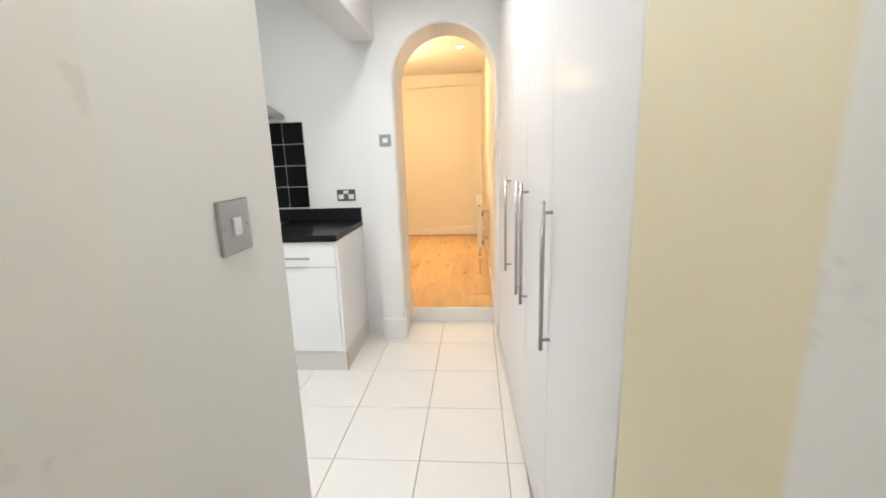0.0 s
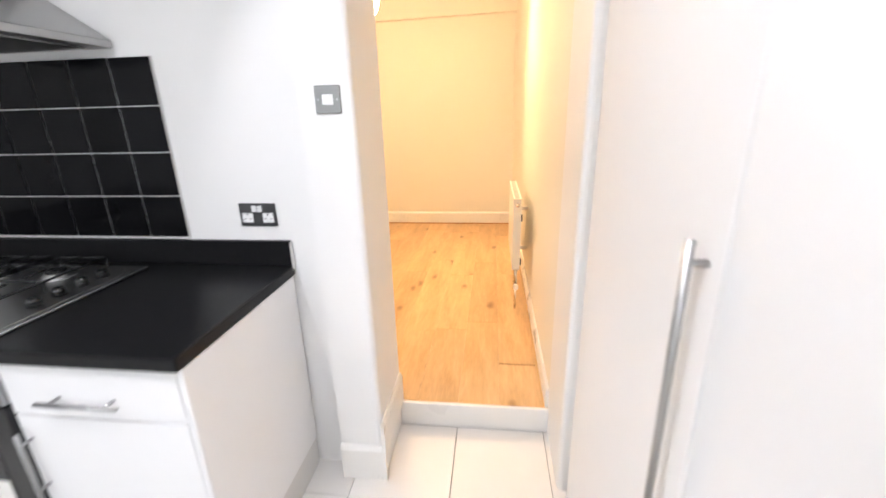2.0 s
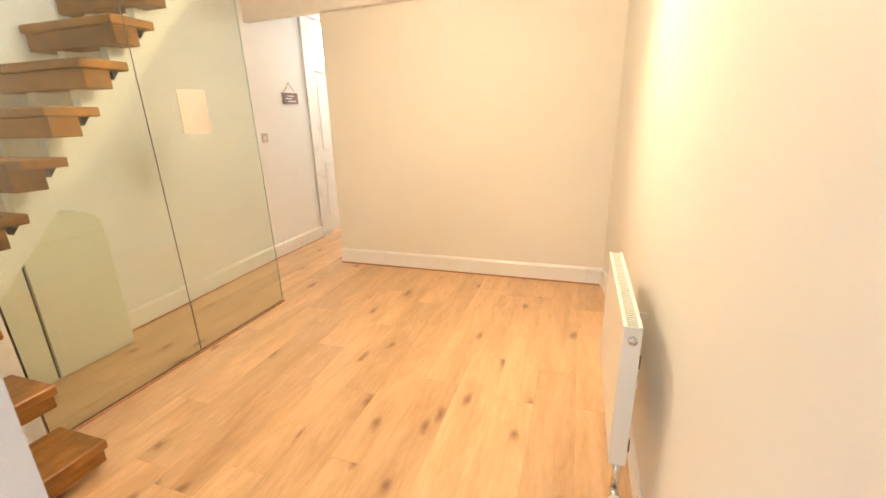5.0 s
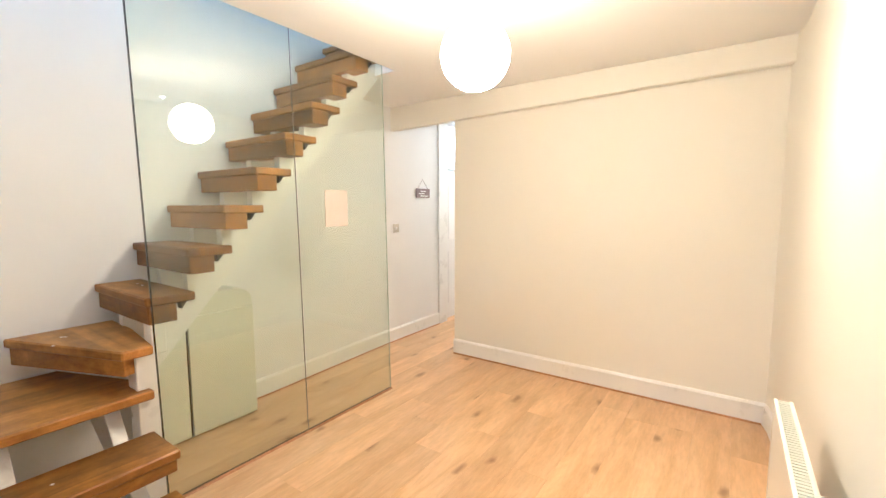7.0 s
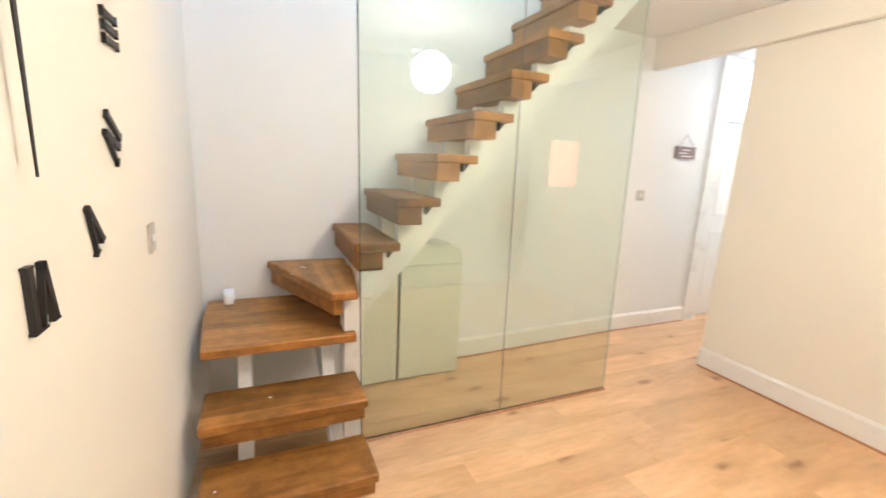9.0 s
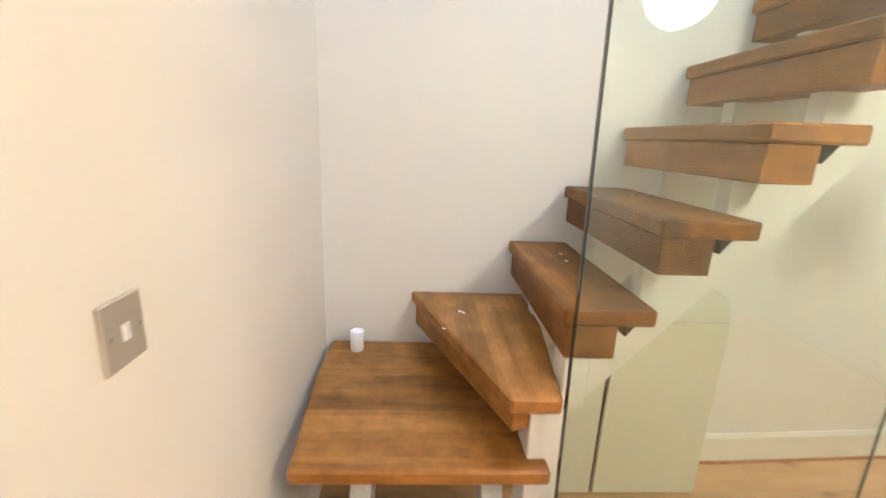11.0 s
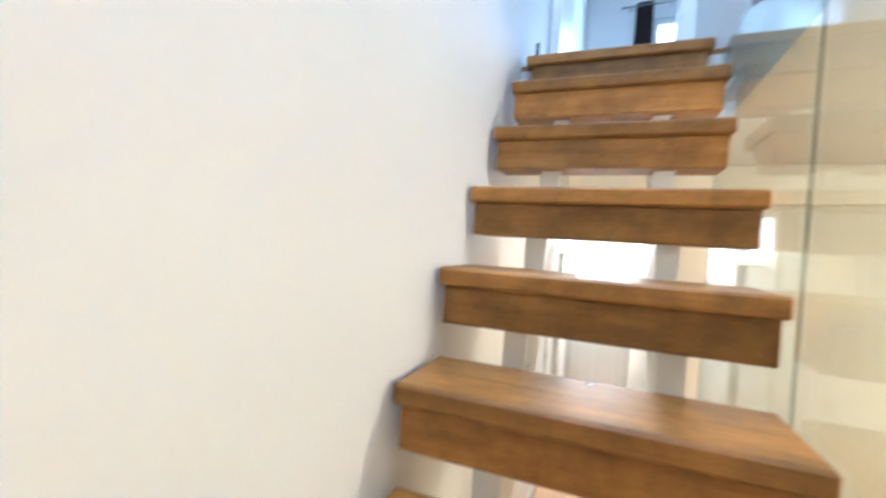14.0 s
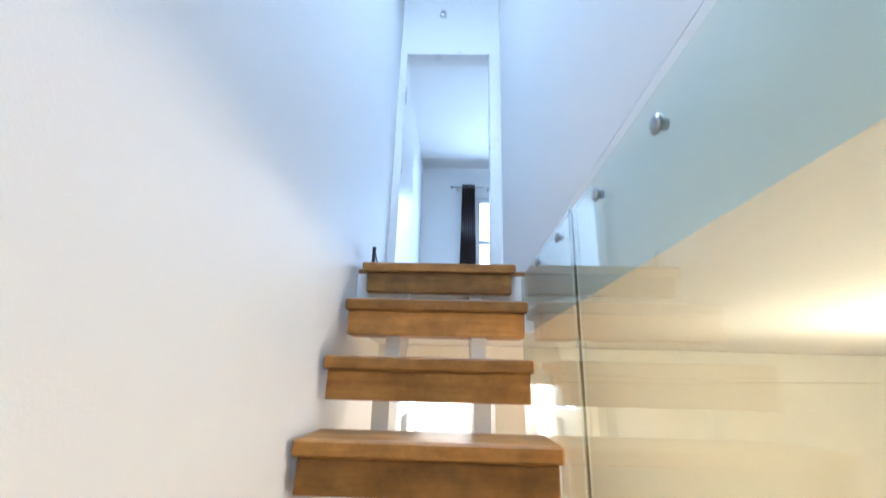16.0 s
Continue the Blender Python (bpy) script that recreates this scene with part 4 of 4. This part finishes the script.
part("door", box(B(), -2.168, -2.15, 1.8, 2.38, 0.022, 0.732, 0.002), M_CARCASS, bs)
part("door", box(B(), -2.168, -2.15, 1.205, 1.795, 0.022, 0.732, 0.002), M_CARCASS, bs)
pk = B()
box(pk, -2.16, -0.59, 2.418, 2.434, KF, 0.022, 0.001)
box(pk, -0.607, -0.591, 2.436, 2.985, KF, 0.016, 0.001)
struct("plinth_front", pk, M_PLINTH, "pale grey plinth under the base units", "plinth")
struct("plinth_side", box(B(), -2.18, -2.162, 1.2, 2.434, KF, 0.022, 0.001), M_PLINTH, "pale grey plinth under the side unit", "plinth")
tagged(part("plinth_end", box(B(), -0.590, -0.5855, 2.42, 2.434, KF + 0.001, 0.005), M_CHIP), "bare chipboard edge of the plinth", "plinth")

wt_ = thing("worktop", "black laminate worktop with an upstand, chipped at its end", "worktop")
part("top", box(box(B(), -2.745, -0.582, 2.383, 2.998, 0.737, WTOP, 0.006, 2), -2.745, -2.14, 1.2, 2.381, 0.737, WTOP, 0.006, 2), M_WORK, wt_)
part("upstand", box(B(), -2.745, -0.583, 2.978, 2.998, WTOP + 0.0005, 0.868, 0.003), M_WORK, wt_)
part("chipped_edge", box(B(), -0.5825, -0.5805, 2.979, 2.996, WTOP - 0.012, 0.862), M_WGROUT, wt_, "pale chipped core at the worktop end")

ov = thing("oven", "built-in steel and black glass electric oven with a white label", "oven")
OX0, OX1 = -1.678, -1.095
part("housing", box(B(), OX0 + 0.004, OX1 - 0.004, YU + 0.02, 2.95, 0.13, 0.733), M_BLACK, ov)
part("control_panel", box(B(), OX0, OX1, YU - 0.012, YU + 0.02, 0.607, 0.733, 0.002), M_STEEL, ov, "brushed steel control panel")
dr = part("door", box(B(), OX0, OX1, YU - 0.014, YU + 0.018, 0.145, 0.598, 0.003), M_BLACK, ov, "black glass oven door")
part("window", box(B(), OX0 + 0.075, OX1 - 0.075, YU - 0.0165, YU - 0.013, 0.195, 0.535, 0.001), M_OVENGLASS, dr, "smoked glass window")
hb = box(B(), OX0 + 0.02, OX1 - 0.10, YU - 0.055, YU - 0.035, 0.548, 0.572, 0.004)
for x in (OX0 + 0.05, OX1 - 0.13):
    box(hb, x - 0.01, x + 0.01, YU - 0.037, YU - 0.013, 0.552, 0.568)
part("handle", hb, M_STEEL, dr, "flat steel door handle")
for x in (OX0 + 0.145, OX1 - 0.135):
    part("knob", lathe(B(), [(0, 0.03), (0.016, 0.03), (0.019, 0.024), (0.02, 0.004), (0.026, 0.0), (0, 0)], 24, Matrix.Translation((x, YU - 0.012, 0.668)) @ Matrix.Rotation(radians(90), 4, 'X')), M_BLACK, ov, "round black knob", True)
    part("knob_ring", lathe(B(), [(0.021, 0.0), (0.028, 0.0), (0.028, 0.003), (0.021, 0.003), (0.021, 0.0)], 24, Matrix.Translation((x, YU - 0.012, 0.668)) @ Matrix.Rotation(radians(90), 4, 'X')), M_STEEL, ov, "steel ring round the knob", True)
lb = part("label", box(B(), -1.285, -1.172, YU - 0.0182, YU - 0.0167, 0.215, 0.362), M_PAPER, dr, "white paper energy label")
for z, w in ((0.345, 0.045), (0.333, 0.06)):
    part("print", box(B(), -1.275, -1.275 + w, YU - 0.0190, YU - 0.018, z - 0.003, z + 0.003), M_INK, dr)
tagged(part("filler_panel", box(B(), OX0, OX1, YU, YU + 0.018, 0.022, 0.139, 0.002), M_CARCASS), "white gloss filler panel under the oven", "panel")

hob = thing("hob", "four-burner stainless steel gas hob with black pan supports", "hob")
HX0, HX1, HY0, HY1 = -1.685, -1.107, 2.445, 2.935
part("plate", box(B(), HX0, HX1, HY0, HY1, WTOP + 0.0005, WTOP + 0.009, 0.003), M_STEEL, hob)
part("tray", box(B(), HX0 + 0.02, HX1 - 0.02, HY0 + 0.02, HY1 - 0.02, WTOP + 0.009, WTOP + 0.0105, 0.001), M_STEEL, hob)
BUR = [(-1.56, 2.565, 0.045), (-1.56, 2.815, 0.032), (-1.345, 2.565, 0.036), (-1.345, 2.815, 0.04)]
for x, y, r in BUR:
    b_ = part("burner", lathe(B(), [(0, 0.018), (r * 0.9, 0.018), (r, 0.013), (r, 0.009), (r * 1.25, 0.006), (r * 1.3, 0.0), (0, 0.0)], 24, Matrix.Translation((x, y, WTOP + 0.0105))), M_STEEL, hob, "aluminium burner ring", True)
    part("cap", lathe(B(), [(0, 0.008), (r * 0.72, 0.008), (r * 0.8, 0.004), (r * 0.8, 0), (0, 0)], 24, Matrix.Translation((x, y, WTOP + 0.0287))), M_BLACK, b_, "black enamel cap", True)
for x in (-1.56, -1.345):
    g = B()
    zt = WTOP + 0.045
    for xx in (x - 0.095, x + 0.095):
        rod(g, (xx, 2.465, zt), (xx, 2.915, zt), 0.004, 8)
    for yy in (2.465, 2.69, 2.915):
        rod(g, (x - 0.095, yy, zt), (x + 0.095, yy, zt), 0.004, 8)
    for yy in (2.565, 2.815):
        for sx in (-1, 1):
            rod(g, (x + sx * 0.095, yy, zt), (x + sx * 0.03, yy, zt + 0.004), 0.004, 8)
        for sy in (-1, 1):
            rod(g, (x, yy + sy * 0.10, zt), (x, yy + sy * 0.03, zt + 0.004), 0.004, 8)
    for xx in (x - 0.095, x + 0.095):
        for yy in (2.465, 2.69, 2.915):
            rod(g, (xx, yy, zt), (xx, yy, WTOP + 0.0105), 0.004, 8)
    part("pan_support", g, M_BLACK, hob, "black wire pan support")
for k in range(4):
    part("knob", lathe(B(), [(0, 0.024), (0.014, 0.024), (0.017, 0.018), (0.018, 0.0), (0, 0)], 20, Matrix.Translation((-1.185, 2.60 + k * 0.075, WTOP + 0.0105))), M_BLACK, hob, "black control knob", True)

hood = thing("cooker_hood", "stainless steel chimney cooker hood over the hob", "cooker hood")
X0, X1, Y0, Y1, Z0 = -1.69, -1.09, 2.50, 2.995, 1.507
can = B()
box(can, X0, X1, Y0, Y1, Z0, Z0 + 0.024, 0.002)
lo = [(X0, Y0), (X1, Y0), (X1, Y1), (X0, Y1)]
hi = [(-1.543, 2.820), (-1.305, 2.820), (-1.305, Y1), (-1.543, Y1)]
vl = [can.verts.new((*p, Z0 + 0.024)) for p in lo]
vh = [can.verts.new((*p, Z0 + 0.165)) for p in hi]
for i in range(4):
    can.faces.new((vl[i], vl[(i + 1) % 4], vh[(i + 1) % 4], vh[i]))
can.faces.new(vh)
part("canopy", can, M_STEEL, hood)
part("chimney", box(B(), -1.539, -1.309, 2.824, Y1, Z0 + 0.1655, KCEIL, 0.003), M_STEEL, hood)
part("filter", box(B(), X0 + 0.05, X1 - 0.05, Y0 + 0.05, Y1 - 0.05, Z0 - 0.004, Z0 - 0.0002), M_PLATE, hood, "grey mesh filter")
for k in range(5):
    part("button", rod(B(), (-1.42 + k * 0.02, Y0, Z0 + 0.012), (-1.42 + k * 0.02, Y0 - 0.004, Z0 + 0.012), 0.005, 10), M_BLACK, hood)

# tall cabinets
CTOP = 2.10
# the run of cupboards stands a little askew to the wall
SKEW = Matrix.Translation((0.427, 2.4, 0)) @ Matrix.Rotation(math.atan(0.045), 4, 'Z') @ Matrix.Translation((-0.427, -2.4, 0))
for y0, y1, yh, zh in ((0.70, 1.288, 1.268, 1.072), (1.292, 1.738, 1.70, 1.098), (1.742, 2.198, 1.83, 1.102), (2.202, 2.845, 2.24, 1.112)):
    t = thing("tall_cabinet", "tall white gloss cupboard with a long steel bar handle", "cabinet", "tall kitchen cupboards")
    part("carcass", box(B(), 0.447, 0.558, y0 + 0.001, y1 - 0.001, KF + 0.09, CTOP - 0.002), M_CARCASS, t)
    part("door", box(B(), 0.427, 0.445, y0, y1, KF + 0.055, CTOP, 0.0025), M_CARCASS, t)
    bar_handle(t, (0.398, yh, 0.59), (0.398, yh, zh), (0.03, 0, 0), 0.007)
    t.matrix_world = SKEW
# stands for a small dark piece of unknown use
tagged(part("dark_plate", box(B(), 0.462, 0.502, 2.916, 2.9295, 0.832, 0.846, 0.002), M_IRON), "small black unidentified piece on the wall beside the cupboards", "latch")
pt = struct("plinth_tall", box(B(), 0.412, 0.445, 0.70, 2.85, KF, KF + 0.05, 0.004), M_PLINTH, "pale plinth under the tall cupboards", "plinth")
pt.matrix_world = SKEW
struct("trim_jamb_west", box(B(), -0.151, -0.139, -1.2, 0.41, KF, KCEIL, 0.004), M_TRIM, "white door casing at the kitchen entry", "trim")
struct("trim_jamb", box(B(), 0.465, 0.50, -1.2, 0.27, KF, KCEIL, 0.004), M_TRIM, "white door casing at the kitchen entry", "trim")

# ---- pieces of wall and floor -----------------------------------------
sp = thing("splashback", "black glazed tile splashback with white joints behind the hob", "splashback")
part("grout", box(B(), -1.865, -0.965, 2.990, 2.998, 0.872, 1.482), M_WGROUT, sp, "white grout")
tm = mesh_of("tile", box(B(), -0.0735, 0.0735, -0.005, 0, -0.0735, 0.0735, 0.002), M_BLKTILE)
for i in range(6):
    for j in range(4):
        o = new("tile", tm)
        o.location = (-1.865 + 0.15 * (i + 0.5), 2.9905, 0.878 + 0.151 * (j + 0.5))
        o.parent = sp

tile_cache = {}


def floor_tile(x0, x1, y0, y1):
    key = (round(x1 - x0, 3), round(y1 - y0, 3))
    if key not in tile_cache:
        w, d = key
        tile_cache[key] = mesh_of("floor_tile", box(B(), 0.002, w - 0.002, 0.002, d - 0.002, -0.008, 0, 0.0012), M_TILE)
    o = new("floor_tile", tile_cache[key])
    o.location = (x0, y0, KF + 0.002)
    o.parent = floor_k


TX, TY, TP, TQ = -0.022, 2.425, 0.393, 0.407
for i in range(-7, 2):
    for j in range(-9, 3):
        x0, x1 = max(-2.74, TX + i * TP), min(0.45, TX + (i + 1) * TP)
        y0, y1 = max(-1.19, TY + j * TQ), min(3.244, TY + (j + 1) * TQ)
        if x1 - x0 < 0.02 or y1 - y0 < 0.02:
            continue
        if y0 > 2.9:
            x0, x1 = max(x0, AL), min(x1, AR)
            if x1 - x0 < 0.02:
                continue
        floor_tile(x0, x1, y0, y1)

plank_cache = {}
rng = random.Random(7)
PW = 0.192
row, x = 0, -2.9
while x < XR - 0.005:
    x1 = min(x + PW, XR + 0.005)
    y = 3.262 - rng.uniform(0.1, 1.2)
    yend = 9.3 if x1 < -1.9 else 6.51
    while y < yend:
        ln = rng.choice((1.28, 1.28, 0.9, 1.1))
        a, b = max(y, 3.263), min(y + ln, yend)
        y += ln
        if b - a < 0.03:
            continue
        key = (round(x1 - x, 3), round(b - a, 2))
        if key not in plank_cache:
            plank_cache[key] = mesh_of("plank", box(B(), 0.0002, key[0] - 0.0002, 0.0002, b - a - 0.0002, -0.009, 0, 0.0006), M_OAK)
        o = new("plank", plank_cache[key])
        o.location = (x, a, 0.0)
        o.parent = floor_l
    x = x1
